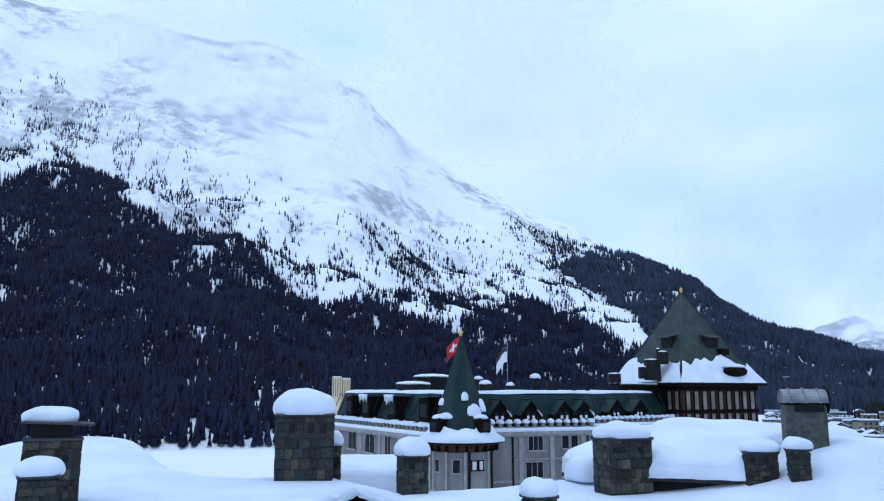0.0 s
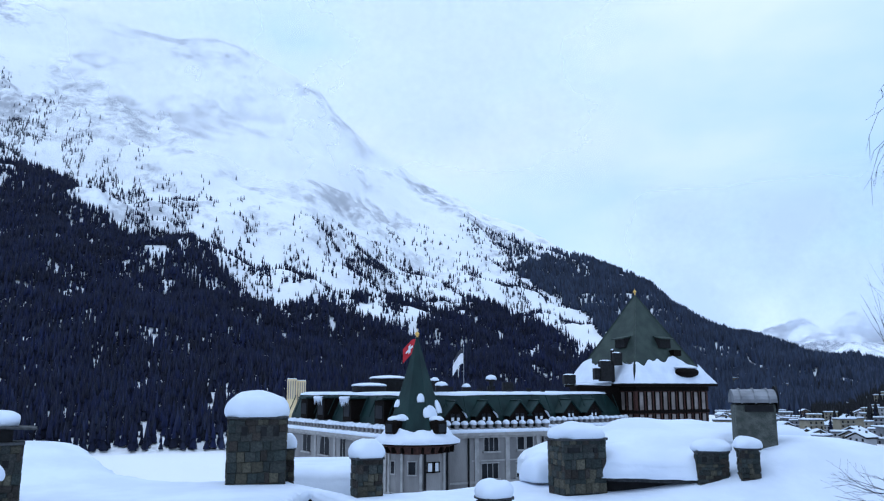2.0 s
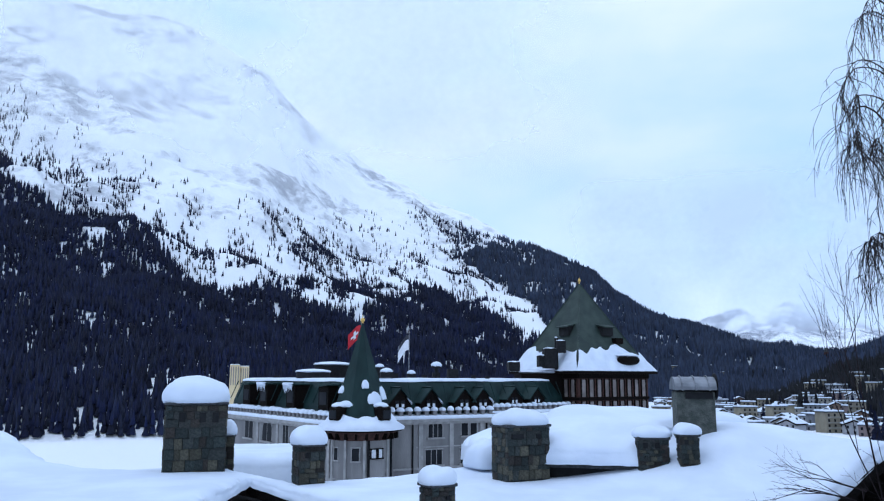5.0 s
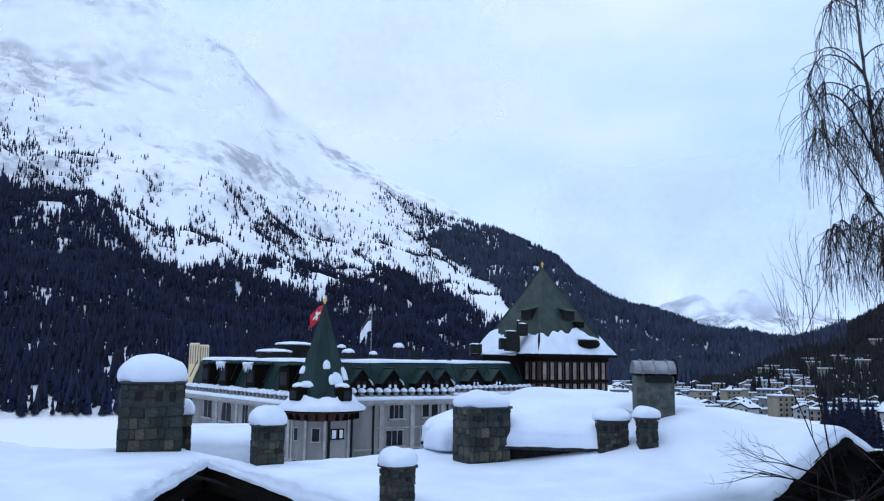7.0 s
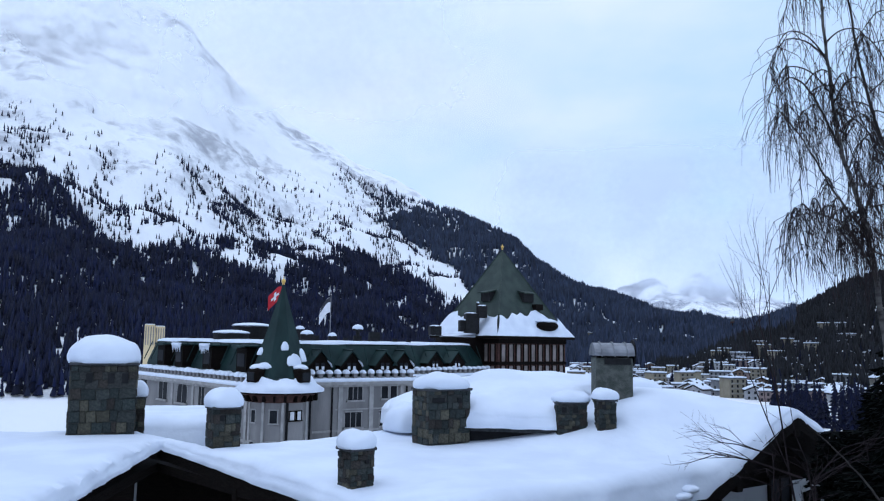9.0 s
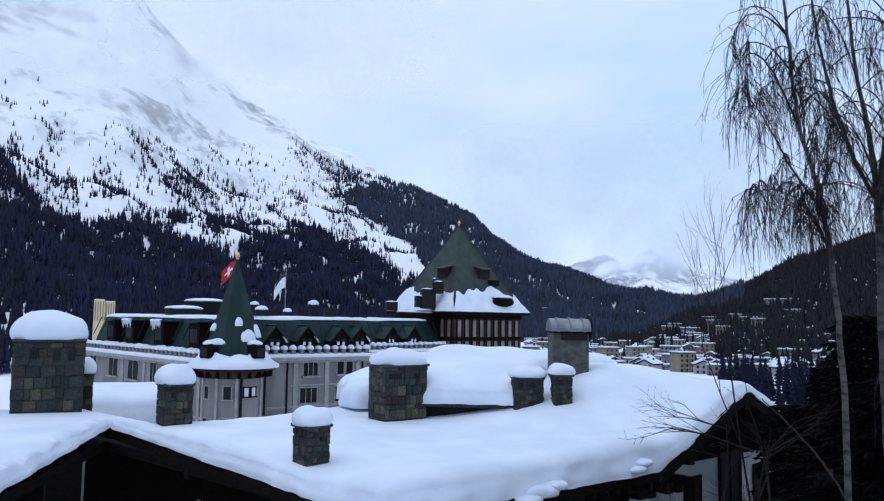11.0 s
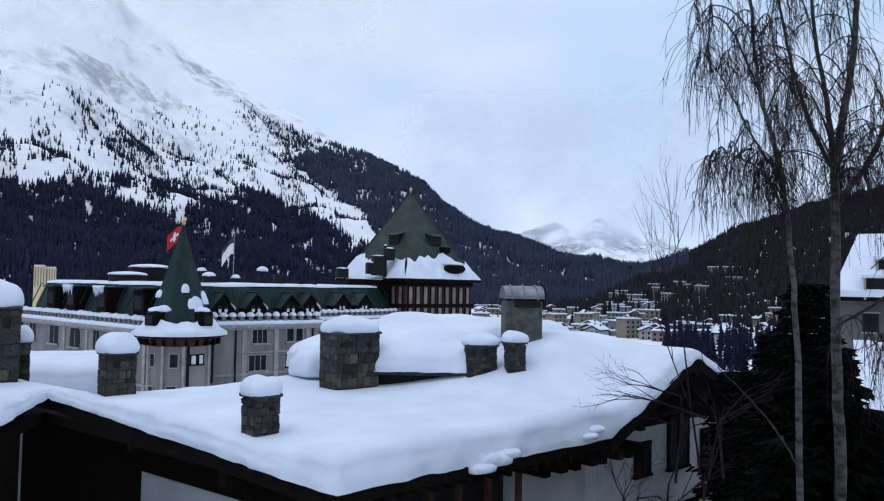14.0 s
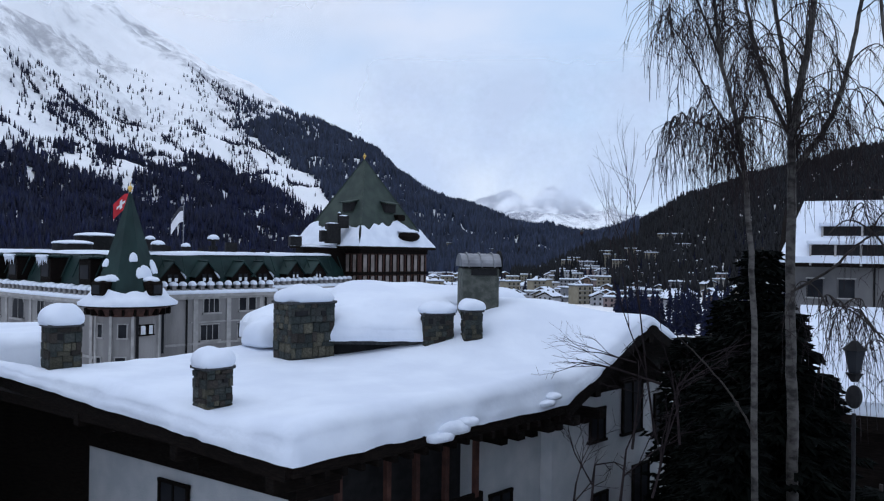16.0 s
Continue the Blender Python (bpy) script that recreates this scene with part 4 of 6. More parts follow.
# ---------------------------------------------------------------- the grand hotel
hotel = thing("grand_hotel", "grey rendered grand hotel with green mansard roofs and turrets in snow", "hotel")


class Wing:
    """A straight facade: x runs along it, y into the building, heights from the eye."""

    def __init__(self, p0, p1):
        self.p0, self.p1 = Vector(p0), Vector(p1)
        d = self.p1 - self.p0
        self.length = d.length
        self.turn = math.degrees(math.atan2(d.y, d.x))
        self.m = pose(p0[0], p0[1], 0, 0, 0, self.turn)

    def s(self, az):
        """Distance along the facade at which a bearing meets it."""
        t = math.tan(radians(az))
        d = self.p1 - self.p0
        k = (t * self.p0.y - self.p0.x) / (d.x - t * d.y)
        return k * self.length


LEFT = Wing((-14.6, 100.5), (0.2, 72.3))
RIGHT = Wing((2.4, 78.8), (16.4, 84.6))
FAR = Wing((16.2, 90.5), (29.8, 100.5))
LUMP = bpy.data.meshes.new("snow_lump")
bm = bmesh.new()
bmesh.ops.create_icosphere(bm, subdivisions=2, radius=0.5)
for w in bm.verts:
    w.co.x *= 1.0 + 0.15 * noise.noise(w.co * 2)
    w.co.z = max(w.co.z, -0.18) * 0.9
bm.to_mesh(LUMP)
bm.free()
LUMP.materials.append(SNOW)
LUMP.polygons.foreach_set("use_smooth", [True] * len(LUMP.polygons))
PIER = bpy.data.meshes.new("pier")
bm = boxes(((0, 0, 0.28), (0.42, 0.42, 0.56)), ((0, 0, 0.6), (0.54, 0.54, 0.1)))
bm.to_mesh(PIER)
bm.free()
PIER.materials.append(HOTEL_WALL)


def shared(name, me, parent, m):
    ob = new(name, me)
    ob.parent = parent
    ob.matrix_basis = m
    return ob


def hotel_window(wg, s, z, w, h, arch=False, split=1, trim=True):
    m = wg.m @ Matrix.Translation((s, 0, z))
    bm = bmesh.new()
    if arch:
        ring = [(-w / 2, -h / 2), (w / 2, -h / 2)] + [(w / 2 * math.cos(t), h / 2 - w / 2 * 0.8 + w / 2 * 0.8 * math.sin(t)) for t in np.linspace(0, math.pi, 9)]
    else:
        ring = [(-w / 2, -h / 2), (w / 2, -h / 2), (w / 2, h / 2), (-w / 2, h / 2)]
    f = [bm.verts.new((x_, -0.03, z_)) for x_, z_ in ring]
    g = [bm.verts.new((x_, 0.10, z_)) for x_, z_ in ring]
    bm.faces.new(f), bm.faces.new(g[::-1])
    for i in range(len(ring)):
        j = (i + 1) % len(ring)
        bm.faces.new((f[i], g[i], g[j], f[j]))
    bmesh.ops.transform(bm, matrix=m, verts=bm.verts[:])
    bmesh.ops.recalc_face_normals(bm, faces=bm.faces[:])
    win = part("window", bm, PANE, hotel, "arched dark window" if arch else "dark window")
    part("sill", boxes(((0, -0.12, -h / 2 - 0.09), (w + 0.4, 0.28, 0.16)), m=m), HOTEL_TRIM, win)
    fr = bmesh.new()
    for k in range(1, split + 1):
        x_ = -w / 2 + w * k / (split + 1)
        box(fr, (x_, -0.035, 0), (0.07, 0.03, h * 0.98), m)
    if not arch:
        box(fr, (0, -0.07, h / 2 + 0.06), (w + 0.25, 0.12, 0.12), m)
    box(fr, (-w / 2 - 0.05, -0.02, -0.06), (0.1, 0.04, h * 0.86), m)
    box(fr, (w / 2 + 0.05, -0.02, -0.06), (0.1, 0.04, h * 0.86), m)
    part("frame", fr, HOTEL_TRIM if trim else WOOD, win)


def wing_body(wg, s0, s1, z_corn, depth):
    m = wg.m
    part("wall", boxes((((s0 + s1) / 2, depth / 2, (z_corn - 17) / 2), (s1 - s0, depth, z_corn + 17)), m=m), HOTEL_WALL, hotel, "grey rendered wall")
    part("cornice", boxes((((s0 + s1) / 2, -0.2, z_corn - 0.15), (s1 - s0 + 0.4, 0.5, 0.3)), (((s0 + s1) / 2, -0.1, z_corn - 0.42), (s1 - s0 + 0.2, 0.3, 0.2)), m=m), HOTEL_TRIM, hotel)
    part("string_course", boxes((((s0 + s1) / 2, -0.05, z_corn - 4.9), (s1 - s0, 0.14, 0.2)), m=m), HOTEL_TRIM, hotel)
    # snow on the cornice
    n = int((s1 - s0) / 0.4)
    v, f = [], []
    for i in range(n + 1):
        s = s0 + (s1 - s0) * i / n
        k = 0.05 * lumps(s, 0, 0.9, 4.0)
        for y_, z_ in ((-0.42, 0), (-0.5 + k, 0.12), (-0.38 + k, 0.3 + k), (0.2, 0.42 + k), (0.9, 0.45)):
            v.append(m @ Vector((s, y_, z_corn + z_)))
    for i in range(n):
        for j in range(4):
            a = i * 5 + j
            f.append((a, a + 5, a + 6, a + 1))
    part("cornice_snow", mesh_of("cornice_snow", [tuple(p) for p in v], f, SNOW, True), None, hotel, "band of snow along the cornice")
    k, s = 0, s0 + 0.3
    rr = random.Random(int(s1 * 10))
    while s < s1 - 0.2:
        shared("pier", PIER, hotel, m @ Matrix.Translation((s, 0.1, z_corn + 0.2)))
        shared("snow_lump", LUMP, hotel, m @ Matrix.Translation((s, 0.1, z_corn + 0.92)) @ Matrix.Diagonal((0.84 * rr.uniform(0.85, 1.15), 0.8, rr.uniform(0.5, 0.85), 1)))
        s += 0.98
    part("parapet_rail", boxes((((s0 + s1) / 2, 0.12, z_corn + 0.32), (s1 - s0, 0.2, 0.24)), m=m), HOTEL_WALL, hotel)
    # mansard and its flat snowy top
    bm = bmesh.new()
    prof = [(1.0, z_corn), (1.35, z_corn + 1.6), (2.3, -0.55), (2.6, -0.38), (depth, -0.38), (depth, z_corn)]
    e0 = [bm.verts.new(m @ Vector((s0, y_, z_))) for y_, z_ in prof]
    e1 = [bm.verts.new(m @ Vector((s1, y_, z_))) for y_, z_ in prof]
    for i in range(len(prof) - 1):
        bm.faces.new((e0[i], e0[i + 1], e1[i + 1], e1[i]))
    bm.faces.new(e0[::-1]), bm.faces.new(e1)
    bmesh.ops.recalc_face_normals(bm, faces=bm.faces[:])
    part("mansard_roof", bm, COPPER, hotel, "dark green copper mansard roof")
    k = 0
    s = s0 + 0.6
    while s < s1:
        part("roof_seam", boxes(((s, 1.78, (z_corn + 1.6 - 0.55) / 2), (0.06, 0.1, (-0.55 - z_corn - 1.6) * 1.02)),
                                m=m @ Matrix.Translation((0, 0, 0)) @ Matrix.Translation((s, 1.8, 0)) @ Matrix.Rotation(-math.atan2(0.95, -0.55 - z_corn - 1.6), 4, "X") @ Matrix.Translation((-s, -1.8, 0))), COPPER, hotel)
        s += 2.1
    snow = bmesh.new()
    nx = int((s1 - s0) / 0.8)
    rows_ = [(2.35, -0.42), (2.45, -0.2), (3.0, -0.1), (6, -0.05), (depth, -0.1)]
    grid = [[snow.verts.new(m @ Vector((s0 + (s1 - s0) * i / nx, y_ + 0.1 * lumps(i, y_, 0.3, 2), z_ + 0.10 * lumps(i * 0.4, y_, 0.7, 6)))) for y_, z_ in rows_] for i in range(nx + 1)]
    for i in range(nx):
        for j in range(len(rows_) - 1):
            snow.faces.new((grid[i][j], grid[i + 1][j], grid[i + 1][j + 1], grid[i][j + 1]))
    part("roof_snow", snow, SNOW, hotel, "snow on the flat roof top", True)


def gable_dormer(wg, s, w=2.3, h=2.2, base=-3.3, out=0.35):
    m = wg.m @ Matrix.Translation((s, out, base))
    bm = bmesh.new()
    f = [bm.verts.new(m @ Vector(p)) for p in ((-w / 2, 0, 0), (w / 2, 0, 0), (w / 2, 0, h * 0.35), (0, 0, h), (-w / 2, 0, h * 0.35))]
    g = [bm.verts.new(m @ Vector((p[0], 2.4, p[2]))) for p in ((-w / 2, 0, 0), (w / 2, 0, 0), (w / 2, 0, h * 0.35), (0, 0, h), (-w / 2, 0, h * 0.35))]
    bm.faces.new(f), bm.faces.new(g[::-1])
    for i in range(5):
        bm.faces.new((f[i], g[i], g[(i + 1) % 5], f[(i + 1) % 5]))
    bmesh.ops.recalc_face_normals(bm, faces=bm.faces[:])
    d = part("dormer", bm, WOOD, hotel, "dark timber gabled dormer")
    for sg in (-1, 1):
        ang = math.atan2(h * 0.65, w / 2)
        ln = math.hypot(h * 0.65, w / 2) + 0.35
        mm = m @ Matrix.Translation((sg * w / 4, 1.0, h * 0.675 + 0.06)) @ Matrix.Rotation(sg * ang, 4, "Y")
        part("roof_slope", boxes(((0, 0, 0), (ln, 2.6, 0.12)), m=mm), COPPER, d)
    for x_ in (-0.32, 0.32):
        part("pane", boxes(((x_, -0.04, 0.62), (0.42, 0.06, 0.75)), m=m), PANE, d)
        part("blind", boxes(((x_, -0.07, 0.48), (0.3, 0.03, 0.34)), m=m), LIGHT_PANE, d)
    if (int(s * 10) % 3) != 0:
        shared("snow_lump", LUMP, d, m @ Matrix.Translation((w * 0.42, 0.1, 0.95)) @ Matrix.Rotation(0.9, 4, "Y") @ Matrix.Diagonal((1.0, 0.8, 0.45, 1)))


def shed_dormer(wg, s, w=2.0, h=1.9, base=-3.1, icy=False):
    m = wg.m @ Matrix.Translation((s, 0.3, base))
    bm = bmesh.new()
    pr = [(0, 0), (0, h), (3.2, h + 0.35), (3.2, 0)]
    f = [bm.verts.new(m @ Vector((-w / 2, y_, z_))) for y_, z_ in pr]
    g = [bm.verts.new(m @ Vector((w / 2, y_, z_))) for y_, z_ in pr]
    bm.faces.new(f), bm.faces.new(g[::-1])
    for i in range(4):
        bm.faces.new((f[i], g[i], g[(i + 1) % 4], f[(i + 1) % 4]))
    bmesh.ops.recalc_face_normals(bm, faces=bm.faces[:])
    d = part("dormer", bm, WOOD, hotel, "dark timber shed dormer")
    part("roof_slope", boxes(((0, 1.5, h + 0.2), (w + 0.5, 3.6, 0.14)), m=m), COPPER, d)
    part("pane", boxes(((0, -0.03, h * 0.5), (w * 0.7, 0.05, h * 0.55)), m=m), PANE, d)
    if icy:
        rr = random.Random(int(s * 7))
        x_ = -w / 2
        part("snow_lip", boxes(((0, -0.32, h + 0.22), (w, 0.4, 0.3)), m=m, bevel=0.08), SNOW_LUMPY, d, "rounded lip of snow")
        while x_ < w / 2:
            ln = rr.uniform(0.25, 0.95)
            ice = bmesh.new()
            bmesh.ops.create_cone(ice, cap_ends=True, segments=5, radius1=0.0, radius2=0.09, depth=ln, matrix=m @ Matrix.Translation((x_, -0.34, h + 0.1 - ln / 2)))
            part("icicle", ice, SNOW_LUMPY, d)
            x_ += 0.17


wing_body(LEFT, 0.0, LEFT.length - 0.6, -4.35, 4.2)
wing_body(RIGHT, 0.5, RIGHT.length, -4.2, 11)
wing_body(FAR, 0.0, FAR.length, -4.2, 9)
for az_, w, arch in ((-7.7, 1.9, False), (-6.46, 2.4, False), (-5.22, 2.6, True), (-3.94, 1.4, False), (-2.2, 2.0, True)):
    hotel_window(LEFT, LEFT.s(az_), -5.75, w, 2.1 if arch else 2.0, arch)
    hotel_window(LEFT, LEFT.s(az_), -9.0, w, 1.9)
hotel_window(RIGHT, RIGHT.s(6.66), -5.25, 1.65, 1.65, True, 2)
for wg, az_, w in ((RIGHT, 8.76, 0.78), (RIGHT, 9.40, 0.78), (FAR, 10.95, 0.9), (FAR, 12.6, 1.0), (FAR, 14.2, 1.0)):
    hotel_window(wg, wg.s(az_), -5.2, w, 1.6, False, 0)
for wg, az_, w in ((RIGHT, 6.55, 1.9), (RIGHT, 9.0, 1.9), (FAR, 11.1, 1.2), (FAR, 13.0, 1.5)):
    hotel_window(wg, wg.s(az_), -8.05, w, 1.5, False, 2)
part("string_course", boxes(((RIGHT.s(8.0), -0.06, -7.0), (9, 0.1, 0.14)), m=RIGHT.m), HOTEL_TRIM, hotel)
for az_ in (5.0, 10.3):
    part("downpipe", boxes(((RIGHT.s(az_), -0.12, -10), (0.14, 0.14, 11.5)), m=RIGHT.m), IRON, hotel)
for az_ in (-5.85, -4.5, -3.1, -0.9):
    part("pilaster", boxes(((LEFT.s(az_), -0.05, -10.6), (0.5, 0.12, 11.8)), m=LEFT.m), HOTEL_TRIM, hotel)
for az_ in (5.6, 7.8, 10.0):
    part("pilaster", boxes(((RIGHT.s(az_), -0.05, -10.6), (0.5, 0.12, 12.0)), m=RIGHT.m), HOTEL_TRIM, hotel)
for wg, az_ in ((RIGHT, 4.2), (RIGHT, 6.45), (RIGHT, 8.85), (RIGHT, 10.2), (FAR, 12.5), (FAR, 14.1)):
    gable_dormer(wg, wg.s(az_), 2.6 if wg is RIGHT else 3.1)
for az_, icy in ((-6.9, False), (-5.75, True), (-3.9, True), (-1.6, False)):
    shed_dormer(LEFT, LEFT.s(az_), 2.1, 2.2, icy=icy)

# the corner turret
TC = Vector((1.62, 71.0, 0))
turret = part("turret", cone(bmesh.new(), (TC.x, TC.y, -17), 2.66, 2.66, 11.9, 12, 0.26), HOTEL_WALL, hotel, "round grey corner turret")
part("timber_band", cone(bmesh.new(), (TC.x, TC.y, -5.35), 2.75, 3.3, 0.85, 16), WOOD_RED, turret, "carved brown timber band")
for k in range(22):
    a = 2 * math.pi * k / 22
    part("bracket", boxes(((3.0, 0, -5.0), (0.7, 0.16, 0.5)), m=pose(TC.x, TC.y, 0, 0, 0, math.degrees(a))), WOOD, turret)
part("eave", cone(bmesh.new(), (TC.x, TC.y, -4.6), 3.7, 3.75, 0.2, 24), WOOD, turret, "dark timber eave")
bm = bmesh.new()
rings = [(3.75, -4.4), (3.2, -3.95), (2.75, -3.3), (2.45, -2.4), (1.92, -0.9), (1.14, 1.45), (0.46, 3.6), (0.12, 4.75), (0.02, 4.95)]
grid = []
for rad, z_ in rings:
    grid.append([bm.verts.new((TC.x + rad * math.cos(2 * math.pi * (k + 0.5) / 8), TC.y + rad * math.sin(2 * math.pi * (k + 0.5) / 8), z_)) for k in range(8)])
for i in range(len(rings) - 1):
    for k in range(8):
        bm.faces.new((grid[i][k], grid[i][(k + 1) % 8], grid[i + 1][(k + 1) % 8], grid[i + 1][k]))
bm.faces.new(grid[-1])
spire = part("spire", bm, COPPER, turret, "tall green copper spire")
bm = bmesh.new()
bmesh.ops.create_uvsphere(bm, u_segments=12, v_segments=8, radius=0.2, matrix=Matrix.Translation((TC.x, TC.y, 5.15)))
cone(bm, (TC.x, TC.y, 4.85), 0.12, 0.05, 0.25, 8)
cone(bm, (TC.x, TC.y, 5.3), 0.05, 0.01, 0.35, 6)
part("finial", bm, GOLD, turret, "gilded ball finial")
# snow skirt with a ragged upper edge, and slipped patches on the spire
bm = bmesh.new()
N = 64
lo_, mi_, hi_, up_ = [], [], [], []
for k in range(N):
    a = 2 * math.pi * k / N
    j = noise.noise(Vector((math.cos(a) * 2.2, math.sin(a) * 2.2, 3.0)))
    j2 = noise.noise(Vector((math.cos(a) * 5, math.sin(a) * 5, 7.0)))
    top_r, top_z = 2.55 - 0.25 * j, -3.3 + 0.75 * j + 0.3 * j2
    top_r = max(np.interp(top_z, [-4.2, -3.95, -3.3, -2.4], [3.5, 3.2, 2.75, 2.45]) + 0.08, 2.3)
    c_, s_ = math.cos(a), math.sin(a)
    lo_.append(bm.verts.new((TC.x + (3.85 + 0.06 * j2) * c_, TC.y + (3.85 + 0.06 * j2) * s_, -4.48)))
    mi_.append(bm.verts.new((TC.x + 3.9 * c_, TC.y + 3.9 * s_, -4.25 + 0.05 * j2)))
    hi_.append(bm.verts.new((TC.x + 3.25 * c_, TC.y + 3.25 * s_, -3.86 + 0.06 * j)))
    up_.append(bm.verts.new((TC.x + top_r * c_, TC.y + top_r * s_, top_z)))
for A, B in ((lo_, mi_), (mi_, hi_), (hi_, up_)):
    for k in range(N):
        bm.faces.new((A[k], A[(k + 1) % N], B[(k + 1) % N], B[k]))
part("snow_skirt", bm, SNOW, turret, "snow skirt round the foot of the spire", True)
for ang, z_, sx, sz in ((-58, -2.0, 1.5, 1.9), (-80, -0.75, 0.7, 1.35), (-18, -1.6, 1.3, 2.2), (-128, -2.4, 1.6, 1.0), (-160, -1.2, 1.0, 1.3)):
    rad = float(np.interp(z_, [-3.3, -2.4, -0.9, 1.45], [2.6, 2.3, 1.8, 1.08]))
    m = pose(TC.x, TC.y, z_, 0, 0, ang) @ Matrix.Translation((rad * 0.98, 0, 0)) @ Matrix.Rotation(radians(-16), 4, "Y")
    shared("snow_patch", LUMP, turret, m @ Matrix.Diagonal((0.5, sx, sz, 1)))
for ang in (-140, -48):
    m = pose(TC.x, TC.y, -3.45, 0, 0, ang + 90)
    d = part("dormer", boxes(((0, -2.45, 0.35), (1.5, 1.5, 1.3)), m=m, bevel=0.2), WOOD, turret, "dark rounded turret dormer")
    part("pane", boxes(((0, -3.22, 0.3), (0.85, 0.06, 0.7)), m=m), PANE, d)
    shared("snow_patch", LUMP, d, m @ Matrix.Translation((0, -2.35, 1.02)) @ Matrix.Diagonal((1.5, 1.7, 0.75, 1)))


def turret_window(ang, z_, w, h, mat=PANE):
    m = pose(TC.x, TC.y, z_, 0, 0, ang + 90)
    win = part("window", boxes(((0, -2.62, 0), (w, 0.12, h)), m=m), mat, turret)
    part("frame", boxes(((-w / 2, -2.66, 0), (0.08, 0.12, h + 0.1)), ((w / 2, -2.66, 0), (0.08, 0.12, h + 0.1)), ((0, -2.66, h / 2), (w + 0.16, 0.12, 0.08)), ((0, -2.68, -h / 2), (w + 0.2, 0.16, 0.1)), m=m), WOOD if mat is LIGHT_PANE else HOTEL_TRIM, win)


for ang, z_, w, h, mt in ((-100, -6.5, 0.7, 1.15, PANE), (-66, -6.45, 0.5, 0.8, LIGHT_PANE), (-51, -6.45, 0.5, 0.8, LIGHT_PANE), (-142, -6.5, 0.6, 1.1, PANE),
                          (-103, -9.3, 0.85, 1.5, PANE), (-145, -9.3, 0.6, 1.4, PANE), (-64, -9.6, 0.8, 1.2, PANE)):
    turret_window(ang, z_, w, h, mt)
for ang in (-156, -120, -84, -76, -30):
    part("pilaster", boxes(((0, -2.63, -11), (0.22, 0.2, 11.5)), m=pose(TC.x, TC.y, 0, 0, 0, ang + 90)), HOTEL_TRIM if ang != -76 else IRON, turret)
part("link_wall", boxes(((3.9, 77.6, -10.7), (2.0, 3, 12.6))), HOTEL_WALL, hotel, "shaded wall beside the turret")
part("window", boxes(((4.35, 76.06, -7.4), (0.8, 0.1, 3.8))), PANE, hotel)


# roof clutter: drums, vents and stacks with snow on top
def roof_stack(az_, d_, z_, w, h, snow=0.0, round_=False, mat=None):
    x_, y_ = d_ * math.sin(radians(az_)), d_ * math.cos(radians(az_))
    bm = cone(bmesh.new(), (x_, y_, z_), w / 2, w / 2, h, 16) if round_ else boxes(((x_, y_, z_ + h / 2), (w, w, h)))
    st = part("roof_vent" if not round_ else "roof_drum", bm, mat or DARK, hotel, "dark roof stack")
    if snow:
        shared("snow_lump", LUMP, st, Matrix.Translation((x_, y_, z_ + h + 0.05)) @ Matrix.Diagonal((w * 1.12, w * 1.12, snow, 1)))


roof_stack(-2.15, 90, -0.5, 3.8, 1.1, 0.7, True)
roof_stack(-0.75, 96, -0.4, 4.4, 1.9, 0.8, True)
for az_, d_, w, h, sn in ((3.1, 86, 1.3, 0.9, 0.9), (3.7, 90, 0.7, 0.8, 0), (4.9, 88, 0.9, 0.75, 0.8), (5.85, 90, 0.5, 0.6, 0), (7.9, 92, 1.2, 1.3, 0), (9.4, 95, 0.5, 0.6, 0), (6.7, 95, 0.9, 0.9, 0), (10.4, 98, 0.5, 0.5, 0), (-4.7, 98, 0.7, 0.5, 0), (2.6, 92, 1.0, 1.5, 0.8)):
    roof_stack(az_, d_, -0.3, w, h, sn)
roof_stack(6.72, 93, 0.0, 0.45, 1.3, 0, True)
roof_stack(6.72, 93, 1.15, 1.2, 0.25, 1.0, True)


def flag(name, label, at, w, h, cloth, pole_h, turn, droop, cross=False, band=None):
    fl = thing(name, label, "flag", at, turn)
    part("pole", cone(bmesh.new(), (0, 0, -pole_h), 0.07, 0.04, pole_h + h * 0.15, 8), METAL, fl)
    nx, nz = 12, 8

    def spot(u, v):
        return Vector((-u * w * 0.8, 0.22 * math.sin(u * 5 + v) * u * w * 0.5, -v * h - droop * u * u * h + 0.06 * math.sin(u * 7)))
    bm = bmesh.new()
    gr = [[bm.verts.new(spot(i / nx, j / nz)) for j in range(nz + 1)] for i in range(nx + 1)]
    for i in range(nx):
        for j in range(nz):
            bm.faces.new((gr[i][j], gr[i + 1][j], gr[i + 1][j + 1], gr[i][j + 1]))
    cl = part("cloth", bm, cloth, fl, "", True)
    for off in (-0.012, 0.012):
        bars = ((0.42, 0.58, 0.22, 0.78), (0.22, 0.78, 0.42, 0.58)) if cross else (((0.0, 1.0, 0.0, 0.3),) if band else ())
        for u0, u1, v0, v1 in bars:
            bm = bmesh.new()
            gr = [[bm.verts.new(spot(u0 + (u1 - u0) * i / 6, v0 + (v1 - v0) * j / 6) + Vector((0, off * (1.5 if u0 > 0.3 else 1.0), 0))) for j in range(7)] for i in range(7)]
            for i in range(6):
                for j in range(6):
                    bm.faces.new((gr[i][j], gr[i + 1][j], gr[i + 1][j + 1], gr[i][j + 1]))
            part("stripe", bm, FLAG_WHITE if cross else band, cl, "", True)


p = at_ray(1.22, 3.75, 75)
flag("national_flag", "red flag with a white cross on a pole by the spire", p, 1.55, 1.35, FLAG_RED, 8.0, 0, 0.75, cross=True)
p = at_ray(4.72, 3.05, 90)
